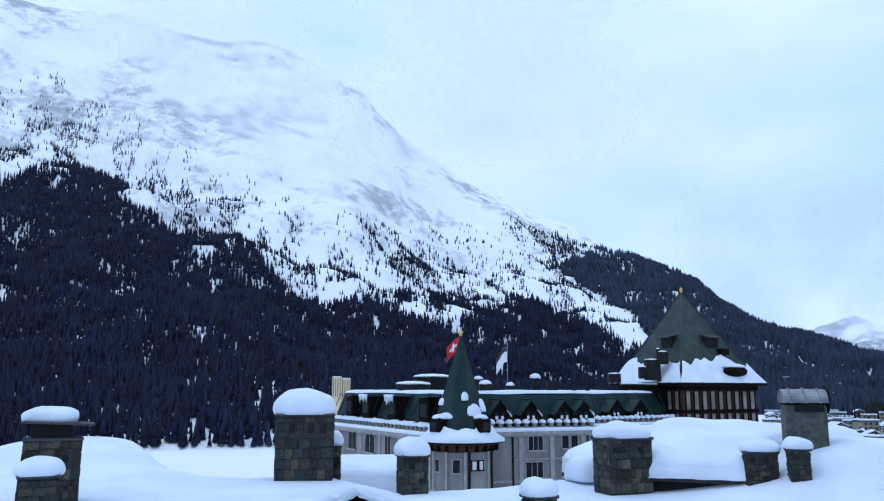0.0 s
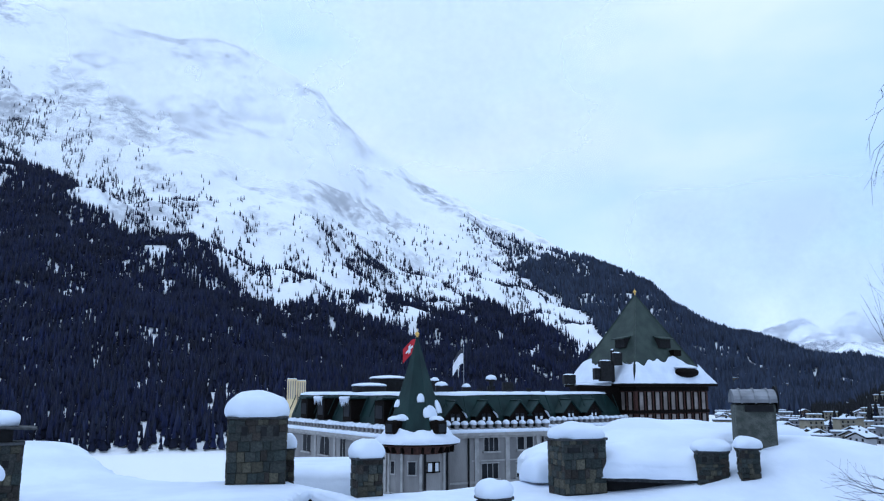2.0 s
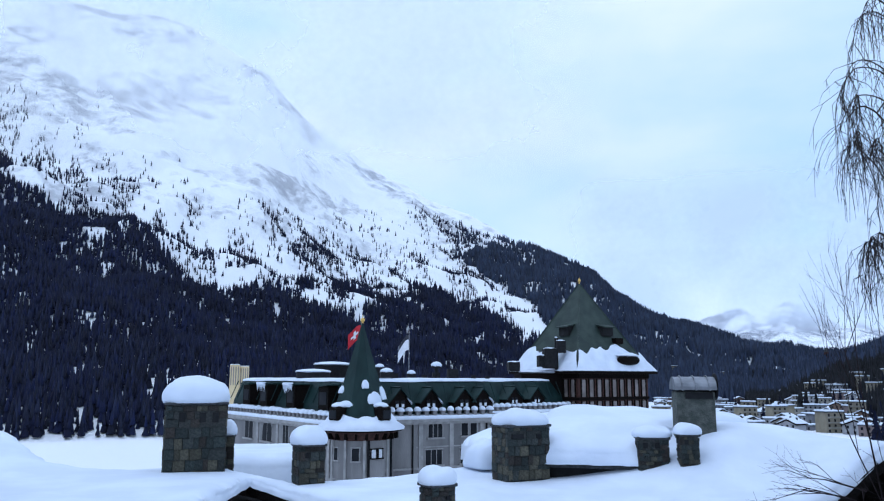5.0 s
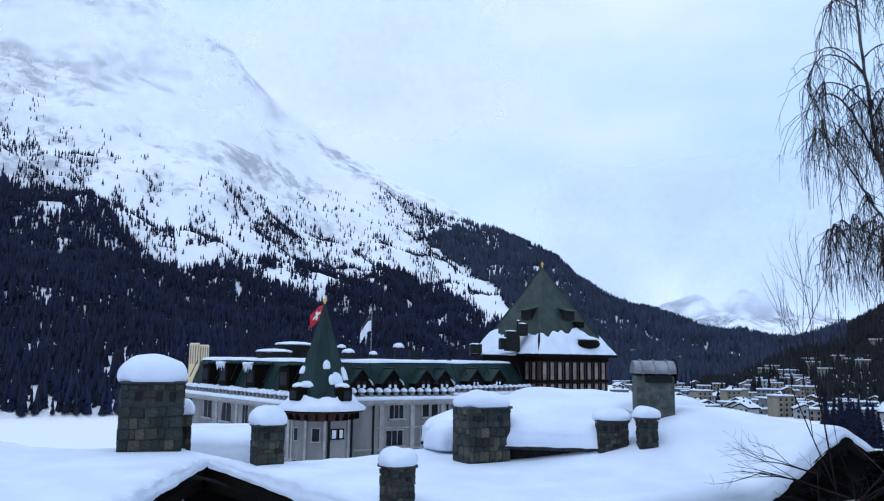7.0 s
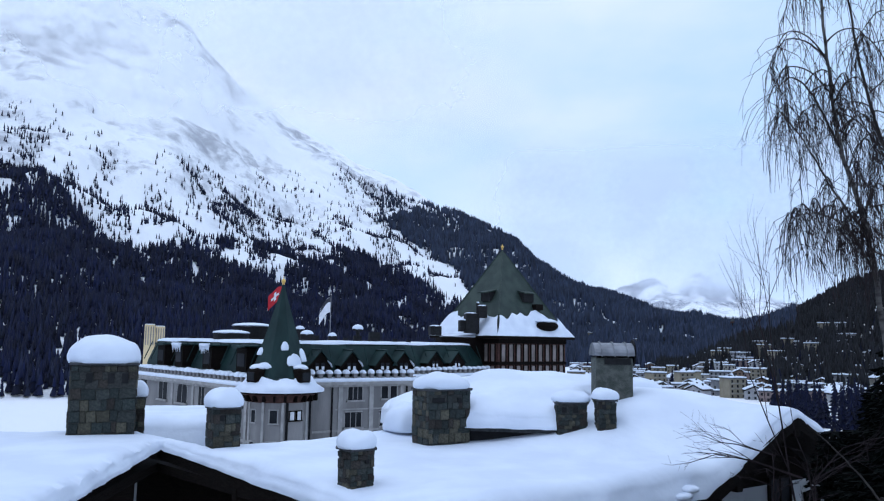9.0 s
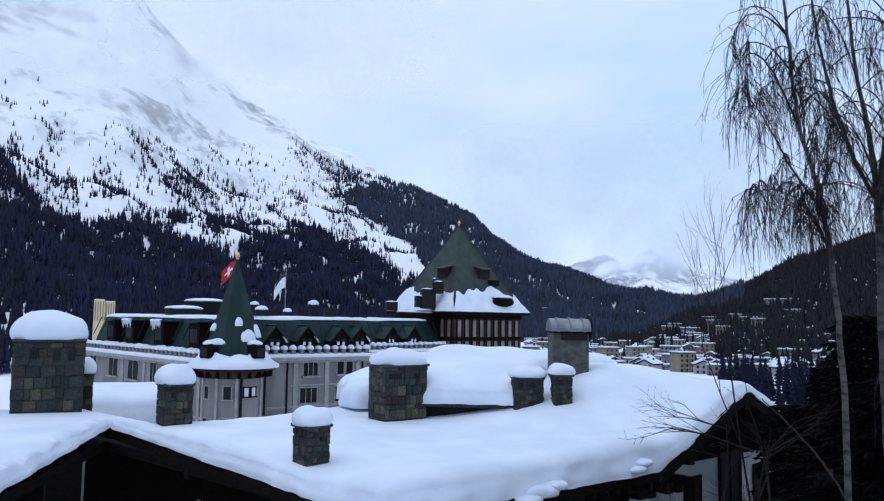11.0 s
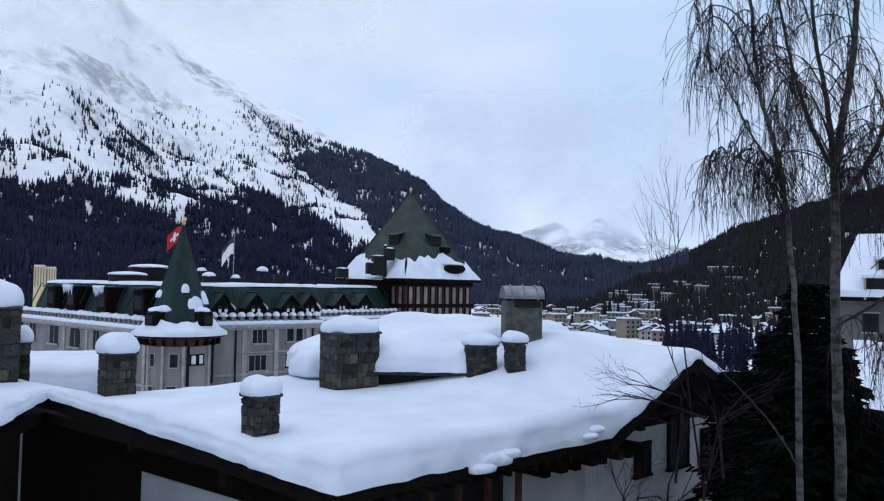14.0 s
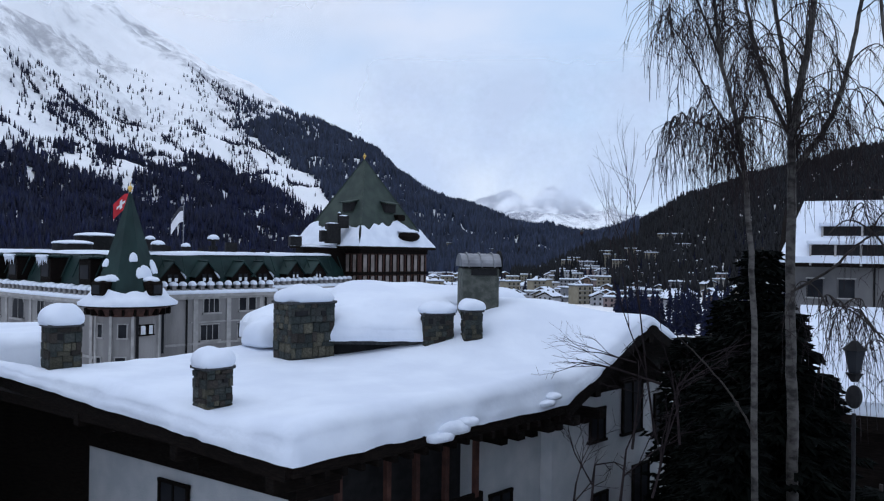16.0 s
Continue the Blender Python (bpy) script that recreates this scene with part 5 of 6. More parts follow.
flag("house_flag", "white flag with a dark upper band on a tall pole", p, 1.6, 1.7, FLAG_WHITE, 7.0, 0, 0.9, band=FLAG_DARK)

# ---------------------------------------------------------------- the hotel's great tower
tower = thing("hotel_tower", "brown timbered hotel tower with a steep green pyramid roof in snow", "tower")
TW = at_ray(17.15, 0, 112)
TM = pose(TW[0], TW[1], 0, 0, 0, -17.15 + 45 - 3)
part("wall", boxes(((0, 0, -8.6), (12.6, 12.6, 18.4)), m=TM), WOOD_RED, tower, "red-brown timber wall")
part("eave", boxes(((0, 0, 0.72), (14.5, 14.5, 0.3)), m=TM), WOOD, tower, "dark timber eave")
PROF = [(7.25, 0.85), (6.1, 2.1), (5.2, 3.7), (2.5, 8.6), (0.06, 13.2)]
bm = bmesh.new()
gr = [[bm.verts.new(TM @ Vector((sx * hw, sy * hw, z_))) for sx, sy in ((-1, -1), (1, -1), (1, 1), (-1, 1))] for hw, z_ in PROF]
for i in range(len(PROF) - 1):
    for k in range(4):
        bm.faces.new((gr[i][k], gr[i][(k + 1) % 4], gr[i + 1][(k + 1) % 4], gr[i + 1][k]))
bm.faces.new(gr[-1])
roof = part("roof", bm, COPPER_TOWER, tower, "steep dark green pyramid roof")
for sx, sy in ((-1, -1), (1, -1), (-1, 1), (1, 1)):
    a, b = TM @ Vector((sx * 5.2, sy * 5.2, 3.72)), TM @ Vector((0, 0, 13.2))
    d = b - a
    part("hip_ridge", boxes(((0, 0, d.length / 2), (0.2, 0.2, d.length)), m=Matrix.Translation(a) @ d.to_track_quat("Z", "Y").to_matrix().to_4x4()), COPPER_TOWER, roof)
bm = cone(bmesh.new(), (TW[0], TW[1], 13.1), 0.12, 0.04, 1.0, 8)
bmesh.ops.create_uvsphere(bm, u_segments=10, v_segments=6, radius=0.22, matrix=Matrix.Translation((TW[0], TW[1], 13.7)))
part("finial", bm, GOLD, tower, "gilded finial")


def hw_at(z_):
    return float(np.interp(z_, [0.85, 2.1, 3.7, 8.6, 13.2], [7.25, 6.1, 5.2, 2.5, 0.06]))


for side, turn in (("south", 0), ("east", 90), ("west", 270)):
    # snow sheet on the flared foot of each slope, its top edge torn
    bm = bmesh.new()
    nx, nz = 60, 14
    m = TM @ pose(0, 0, 0, 0, 0, turn)
    cols = []
    for i in range(nx + 1):
        u = -1 + 2 * i / nx
        top = 3.7 + 1.5 * noise.noise(Vector((u * 1.8 + turn, 1.0, 0))) + 0.45 * noise.noise(Vector((u * 6 + turn, 3.0, 0)))
        col = []
        for j in range(nz + 1):
            z_ = 0.92 + (top - 0.92) * j / nz
            hw = hw_at(z_)
            thick = 0.30 * math.sin(math.pi * min(1, 0.25 + 0.75 * (1 - j / nz))) + 0.03
            col.append(bm.verts.new(m @ Vector((u * (hw + 0.1), -hw - thick, z_ + thick * 0.6 + 0.05 * noise.noise(Vector((u * 9, z_ * 2, turn)))))))
        cols.append(col)
    for i in range(nx):
        for j in range(nz):
            bm.faces.new((cols[i][j], cols[i + 1][j], cols[i + 1][j + 1], cols[i][j + 1]))
    part("roof_snow", bm, SNOW, roof, "torn sheet of snow on the lower roof", True)
    # timber posts, rails and windows in two bands
    for z0, z1 in ((-0.2, -2.4), (-3.0, -5.4)):
        for k in range(9):
            x_ = -5.4 + k * 1.35
            w = part("window", boxes(((x_, -6.32, (z0 + z1) / 2), (0.72, 0.08, abs(z1 - z0))), m=m), material("tower_pane", (0.13, 0.11, 0.10), (0.22, 0.19, 0.18), 0.8, 0.3) if k == 0 and z0 > -1 and side == "south" else bpy.data.materials["tower_pane"], tower)
            part("frame", boxes(((x_ - 0.42, -6.36, (z0 + z1) / 2), (0.14, 0.16, abs(z1 - z0) + 0.2)), ((x_ + 0.42, -6.36, (z0 + z1) / 2), (0.14, 0.16, abs(z1 - z0) + 0.2)), m=m), WOOD, w)
        part("rail", boxes(((0, -6.36, z1 - 0.25), (12.7, 0.2, 0.4)), m=m), WOOD, tower)
    part("rail", boxes(((0, -6.36, 0.25), (12.7, 0.24, 0.6)), m=m), WOOD, tower)
# roof openings: hooded louvres high up, an eyebrow dormer low down
for turn, x_, z_ in ((270, 1.5, 6.3), (0, 1.0, 6.3)):
    m = TM @ pose(0, 0, 0, 0, 0, turn) @ Matrix.Translation((x_, -hw_at(z_), z_))
    d = part("louvre", boxes(((0, 0.1, 0), (1.9, 1.5, 1.3)), m=m), DARK, tower, "dark hooded roof louvre")
    part("hood", boxes(((0, -0.1, 0.78), (2.2, 1.9, 0.14)), m=m @ pose(0, 0, 0, 12, 0, 0)), COPPER_TOWER, d)
m = TM @ pose(0, 0, 0, 0, 0, 0) @ Matrix.Translation((2.6, -hw_at(2.3) - 0.45, 2.4))
bm = bmesh.new()
bmesh.ops.create_uvsphere(bm, u_segments=16, v_segments=8, radius=1.0, matrix=m @ Matrix.Diagonal((2.0, 0.9, 0.75, 1)))
ey = part("eyebrow_dormer", bm, WOOD, tower, "low dark eyebrow dormer")
shared("snow_lump", LUMP, ey, m @ Matrix.Translation((0, 0.2, 0.62)) @ Matrix.Diagonal((4.0, 2.0, 0.8, 1)))
m = TM @ pose(0, 0, 0, 0, 0, 0) @ Matrix.Translation((2.3, -hw_at(4.9) - 0.2, 5.0))
part("skylight", boxes(((0, -0.1, 0), (1.3, 0.9, 0.8)), m=m), WOOD, tower, "small dark skylight")
# dark stacks against the tower's flank
p = at_ray(14.6, 0.2, 107)
part("stair_block", boxes(((p[0], p[1], -2.0), (7.6, 4.5, 5.2))), WOOD, tower, "dark block against the tower")
shared("snow_lump", LUMP, tower, Matrix.Translation((p[0] + 0.3, p[1], 0.75)) @ Matrix.Diagonal((8.0, 4.6, 0.8, 1)))
for az_, el_, w, h in ((14.9, 0.9, 1.6, 2.6), (14.4, 1.0, 1.3, 1.5), (12.3, 0.7, 1.5, 1.2), (15.7, 2.0, 1.2, 1.6), (15.4, 0.8, 0.4, 4.2)):
    p = at_ray(az_, el_, 105)
    part("flue", boxes(((p[0], p[1], p[2] + h / 2 - 0.4), (w, w, h)), bevel=0.05), DARK, tower, "sooty flue")
    shared("snow_lump", LUMP, tower, Matrix.Translation((p[0], p[1], p[2] + h - 0.42)) @ Matrix.Diagonal((w * 1.05, w * 1.05, 0.4, 1)))
# ---------------------------------------------------------------- the flats by the lake
p = at_ray(-7.2, 0, 690)
flats = thing("apartment_tower", "beige concrete apartment tower standing by the lake", "building", (p[0], p[1], 0), 7)
for x0, w, top, y0 in ((-3.9, 8.0, 10.2, 0.0), (3.9, 7.6, 8.9, 3.0)):
    bl = part("block", boxes(((x0, y0, (top - 52) / 2), (w, 12, top + 52)), bevel=0.2), FLATS_WALL, flats)
    part("roof_snow", boxes(((x0, y0, top + 0.3), (w * 0.96, 11.6, 0.6)), bevel=0.2), SNOW, bl)
    for k in range(4):
        part("balcony_strip", boxes(((x0 - w * 0.36 + k * w * 0.24, y0 - 6.1, top - 9), (w * 0.09, 0.4, 15))), HOTEL_WALL, bl)

# ---------------------------------------------------------------- the town in the valley
TOWN_WALLS = [
    material("cream_wall", (0.225, 0.2137, 0.1875), (0.2775, 0.2625, 0.2325), 0.3, 0.9), material("grey_wall", (0.1425, 0.15, 0.165), (0.21, 0.21, 0.225), 0.3, 0.9),
    material("white_wall", (0.288, 0.296, 0.312), (0.36, 0.36, 0.368), 0.3, 0.9), material("brown_wall", (0.12, 0.085, 0.065), (0.18, 0.13, 0.10), 0.3, 0.9),
    material("rose_wall", (0.152, 0.12, 0.116), (0.208, 0.16, 0.152), 0.3, 0.9), material("ochre_wall", (0.216, 0.1908, 0.1368), (0.2592, 0.2304, 0.1728), 0.3, 0.9),
]
TOWN_LABELS = ["cream plastered town house under thick snow", "grey town house with a snow-laden roof", "white plastered house under a snowy roof",
               "dark timber chalet under thick snow", "rose-grey house with a snowy roof", "ochre town house with a snow-covered roof"]


def town_house(kind, w, d, storeys, flat):
    """One house with its base at the origin, its front towards -y."""
    h = 2.9 * storeys
    hs = thing("town_house", TOWN_LABELS[kind], "house", group="houses of the town")
    part("wall", boxes(((0, 0, h / 2 - 2), (w, d, h + 4))), TOWN_WALLS[kind], hs)
    if flat:
        part("roof", boxes(((0, 0, h + 0.2), (w + 1.0, d + 1.0, 0.4))), SLATE, hs)
        part("roof_snow", boxes(((0, 0, h + 0.85), (w + 0.9, d + 0.9, 0.9)), bevel=0.3), SNOW, hs, "thick flat snow")
    else:
        for nm, mat, lift, over in (("roof", WOOD, 0.0, 0.9), ("roof_snow", SNOW, 0.75, 0.8)):
            bm = bmesh.new()
            top = h + w * 0.20 + lift
            ring = [(-w / 2 - over, h - 0.25 + lift - 0.4), (-w / 2 - over, h - 0.25 + lift), (0, top + 0.35), (w / 2 + over, h - 0.25 + lift), (w / 2 + over, h - 0.25 + lift - 0.4), (0, top - 0.15)]
            a = [bm.verts.new((x_, -d / 2 - over, z_)) for x_, z_ in ring]
            b = [bm.verts.new((x_, d / 2 + over, z_)) for x_, z_ in ring]
            bm.faces.new((a[0], a[1], a[2], a[5])), bm.faces.new((a[5], a[2], a[3], a[4]))
            bm.faces.new((b[1], b[0], b[5], b[2])), bm.faces.new((b[2], b[5], b[4], b[3]))
            for i in range(6):
                j = (i + 1) % 6
                bm.faces.new((a[i], b[i], b[j], a[j]))
            bmesh.ops.recalc_face_normals(bm, faces=bm.faces[:])
            part(nm, bm, mat, hs)
        bm = bmesh.new()
        f = [bm.verts.new((x_, -d / 2 + 0.02, z_)) for x_, z_ in ((-w / 2, h - 0.1), (w / 2, h - 0.1), (0, h + w * 0.19))]
        bm.faces.new(f)
        g = [bm.verts.new((x_, d / 2 - 0.02, z_)) for x_, z_ in ((-w / 2, h - 0.1), (w / 2, h - 0.1), (0, h + w * 0.19))]
        bm.faces.new(g[::-1])
        part("gable", bm, TOWN_WALLS[kind], hs)
    cols = max(3, int(w / 2.8))
    for r_ in range(storeys):
        for c_ in range(cols):
            x_ = -w / 2 + w * (c_ + 0.5) / cols
            part("window", boxes(((x_, -d / 2 - 0.03, 1.5 + r_ * 2.9), (1.15, 0.1, 1.5))), PANE, hs)
        if storeys > 2 and r_:
            part("balcony", boxes(((0, -d / 2 - 0.5, r_ * 2.9 + 0.3), (w * 0.8, 1.0, 0.7))), TOWN_WALLS[(kind + 1) % 6], hs)
    part("chimney", boxes(((w * 0.22, d * 0.1, h + 2.2), (0.8, 0.8, 2.0))), MORTAR, hs)
    return hs


VARIANTS = [town_house(0, 12, 9, 2, True), town_house(1, 16, 10, 3, True), town_house(2, 10, 9, 2, False), town_house(3, 9, 10, 2, False),
            town_house(4, 13, 10, 2, True), town_house(5, 11, 10, 4, True), town_house(1, 11, 9, 1, True), town_house(2, 14, 9, 2, True), town_house(0, 11, 10, 2, False)]
rnd_ = random.Random(77)
spots, first = [], set()


def add_house(az_, r_, k=None):
    x_, y_ = r_ * math.sin(radians(az_)), r_ * math.cos(radians(az_))
    if any(math.hypot(x_ - q_[0], y_ - q_[1]) < 18 for q_ in spots):
        return
    spots.append((x_, y_))
    k = rnd_.randrange(len(VARIANTS)) if k is None else k
    m = pose(x_, y_, land_z(x_, y_) - 0.3, 0, 0, -az_ + rnd_.uniform(-35, 35))
    if k not in first:
        first.add(k)
        VARIANTS[k].matrix_world = m
    else:
        copy_thing(VARIANTS[k], m)


for k, (az_, r_) in enumerate(((23.5, 700), (24.6, 900), (28.5, 690), (30.4, 720), (33.2, 780), (34.6, 640), (36.5, 660), (31.6, 840), (29.4, 1040))):
    add_house(az_, r_, k)
for _ in range(2500):
    if len(spots) >= 140:
        break
    az_ = rnd_.uniform(22.3, 34)
    add_house(az_, math.sqrt(rnd_.uniform(640 ** 2, 1500 ** 2)))
for _ in range(2500):
    if len(spots) >= 265:
        break
    az_ = rnd_.uniform(22.3, 40)
    add_house(az_, rnd_.uniform(465, 900))
for _ in range(600):
    if len(spots) >= 300:
        break
    az_ = rnd_.uniform(33, 51)
    add_house(az_, math.sqrt(rnd_.uniform(500 ** 2, 740 ** 2)))
for k in range(len(VARIANTS)):
    if k not in first:
        add_house(26 + k * 0.7, 1100 + 30 * k, k)
# the square church tower above the roofs
p = at_ray(33.05, 0, 1150)
steeple = thing("church_tower", "slim red-brown stone church tower above the town", "church", (p[0], p[1], land_z(p[0], p[1]) - 1), -33)
part("shaft", boxes(((0, 0, 11), (5.5, 5.5, 24))), WOOD_RED, steeple)
part("belfry", boxes(((0, -2.8, 19.5), (1.8, 0.2, 2.6))), DARK, steeple)
part("roof", cone(bmesh.new(), (0, 0, 23), 4.2, 0.1, 6.0, 4, math.pi / 4), SLATE, steeple)


def conifer(h, w, seed, tiers=9):
    rr = random.Random(seed)
    tr = thing("conifer", "dark snow-dusted conifer among the town's houses", "tree", group="conifers in the town")
    part("trunk", cone(bmesh.new(), (0, 0, -0.5), 0.25, 0.06, h * 0.9, 6), BARK, tr)
    v, f = [], []
    for t in range(tiers):
        z_ = h * (0.08 + 0.86 * t / tiers)
        rad = w * (1 - t / tiers) ** 0.85 + 0.15
        n = 9
        for k in range(n):
            a = 2 * math.pi * (k + rr.random()) / n
            rr_ = rad * rr.uniform(0.7, 1.2)
            b = len(v)
            tip = (rr_ * math.cos(a), rr_ * math.sin(a), z_ - rr_ * 0.35)
            da = 0.42
            v += [(0, 0, z_ + h * 0.10), (rr_ * 0.6 * math.cos(a - da), rr_ * 0.6 * math.sin(a - da), z_ - rr_ * 0.08), tip,
                  (rr_ * 0.6 * math.cos(a + da), rr_ * 0.6 * math.sin(a + da), z_ - rr_ * 0.08), (rr_ * 0.5 * math.cos(a), rr_ * 0.5 * math.sin(a), z_ - rr_ * 0.35)]
            f += [(b, b + 1, b + 2), (b, b + 2, b + 3), (b, b + 4, b + 1), (b + 1, b + 4, b + 2), (b + 2, b + 4, b + 3), (b + 3, b + 4, b)]
    part("crown", mesh_of("crown", v, f, HAZED_FOREST), None, tr)
    return tr


CONIFERS = [conifer(12, 2.4, 1), conifer(15, 2.8, 2), conifer(9, 2.0, 3)]
placed = 0
for _ in range(1200):
    if placed >= 270:
        break
    az_ = rnd_.uniform(23, 47)
    r_ = math.sqrt(rnd_.uniform(520 ** 2, 1200 ** 2)) if az_ < 33 else rnd_.uniform(470, 860)
    if placed >= 170:
        az_, r_ = rnd_.uniform(35.5, 47), rnd_.uniform(230, 480)
    x_, y_ = r_ * math.sin(radians(az_)), r_ * math.cos(radians(az_))
    if any(math.hypot(x_ - q_[0], y_ - q_[1]) < 11 for q_ in spots):
        continue
    m = pose(x_, y_, land_z(x_, y_), 0, 0, rnd_.uniform(0, 360))
    if placed < 3:
        CONIFERS[placed].matrix_world = m
    else:
        copy_thing(CONIFERS[rnd_.randrange(3)], m)
    placed += 1

# ---------------------------------------------------------------- the big house beyond the birches
# things beside the lane are laid out from the walk's end
def by_ray(az, el, d):
    x, y, z = at_ray(az - 0.38, el + 0.0137 * (az - 23), d)
    return (x + 0.11, y + 0.82, z + 0.02)


hp = by_ray(53.0, 0, 62)
house = thing("mountain_house", "tall grey house with two rows of dormers in a snowy roof", "house", (hp[0], hp[1], 0), -50)
part("wall", boxes(((0, 5, -7.6), (13.0, 10, 14.8))), material("house_render", (0.091, 0.091, 0.0945), (0.14, 0.1365, 0.1365), 0.4, 0.9, 0.3, 6), house, "grey rendered wall")
bm = bmesh.new()
prism(bm, [(-7.0, -1.0), (7.0, -1.0), (7.0, 6), (-7.0, 6)], lambda x, y: -0.5 + (y + 1) * 0.62, lambda x, y: -0.2 + (y + 1) * 0.62)
part("roof", bm, WOOD, house)
bm = bmesh.new()
prism(bm, [(-6.9, -1.05), (6.9, -1.05), (6.9, 6), (-5.6, 6)], lambda x, y: -0.19 + (y + 1) * 0.62, lambda x, y: 0.25 + (y + 1) * 0.62)
part("roof_snow", bm, SNOW, house, "snow on the steep roof")
for z_, y_, x0, x1 in ((2.0, 1.7, -4.2, 6), (0.35, -0.6, -4.9, 1.4)):
    d = part("dormer", boxes((((x0 + x1) / 2, y_ + 1, z_), (x1 - x0, 2.6, 0.9 if z_ > 1 else 1.5))), DARK, house, "long dark dormer")
    part("dormer_snow", boxes((((x0 + x1) / 2, y_ + 0.9, z_ + (0.6 if z_ > 1 else 0.9)), (x1 - x0 + 0.5, 2.9, 0.35)), bevel=0.1), SNOW, d)
    for k in range(5):
        part("post", boxes(((x0 + (x1 - x0) * k / 4, y_ - 0.36, z_), (0.14, 0.12, 0.9 if z_ > 1 else 1.5))), HOTEL_TRIM, d)
for x_, z_ in ((-4.6, -2.0), (-2.6, -2.0), (0.4, -2.0), (-4.6, -4.6), (-2.6, -4.6), (0.4, -4.6), (3.0, -2.0), (3.0, -4.6)):
    win = part("window", boxes(((x_, -0.04, z_), (1.0, 0.1, 1.3))), PANE, house)
    part("frame", boxes(((x_, -0.08, z_ - 0.7), (1.2, 0.16, 0.1)), ((x_, -0.08, z_ + 0.7), (1.2, 0.12, 0.1))), HOTEL_TRIM, win)
part("downpipe", boxes(((-0.9, -0.1, -6), (0.12, 0.12, 11))), IRON, house)
# a lower snow-covered roof in front of it
lp = by_ray(53.2, 0, 33)
shed = thing("snowy_outbuilding", "low dark outbuilding with a steep snow-covered roof", "house", (lp[0], lp[1], 0), -48)
bm = bmesh.new()
prism(bm, [(-3.1, -2.5), (6, -2.5), (6, 2.6), (-3.1, 2.6)], lambda x, y: -5.3 + (y + 2.5) * 0.58, lambda x, y: -4.8 + (y + 2.5) * 0.58)
part("roof_snow", bm, SNOW, shed, "deep snow on the sloping roof")
part("fascia", boxes(((1.45, -2.5, -5.55), (9.3, 0.2, 0.55))), WOOD, shed, "dark fascia board")
part("wall", boxes(((1.6, 0.4, -8.6), (8.6, 5, 6.2))), WOOD, shed, "dark timber wall")
snow_mound("snow_bank", "bank of snow under the trees", 7, 4, 1.6, (lp[0] - 3.5, lp[1] - 8.5, -9.2), 20, 3.3, group="snow banks")


# ---------------------------------------------------------------- trees close to the window
def tube(v, f, pts_, r0, r1, sides=5):
    """Adds a tapering tube along points to a vertex and face list."""
    n = len(pts_)
    base = len(v)
    for i, p_ in enumerate(pts_):
        a = pts_[max(i - 1, 0)]
        b = pts_[min(i + 1, n - 1)]
        d = (b - a).normalized()
        x_ = d.cross(Vector((0.31, 0.95, 0.02))).normalized()
        y_ = d.cross(x_)
        rad = r0 + (r1 - r0) * i / (n - 1)
        for k in range(sides):
            t = 2 * math.pi * k / sides
            v.append(tuple(p_ + (x_ * math.cos(t) + y_ * math.sin(t)) * rad))
    for i in range(n - 1):
        for k in range(sides):
            a, b = base + i * sides + k, base + i * sides + (k + 1) % sides
            f.append((a, b, b + sides, a + sides))


def smooth_line(points, n):
    """A soft curve through a few points."""
    out = []
    P = [points[0]] + list(points) + [points[-1]]
    for i in range(1, len(P) - 2):
        for k in range(n):
            t = k / n
            a, b, c, d = P[i - 1], P[i], P[i + 1], P[i + 2]
            out.append(0.5 * ((2 * b) + (c - a) * t + (2 * a - 5 * b + 4 * c - d) * t * t + (3 * b - a - 3 * c + d) * t ** 3))
    out.append(points[-1])
    return out


def at3(az_, el_, d_):
    return Vector(by_ray(az_, el_, d_))


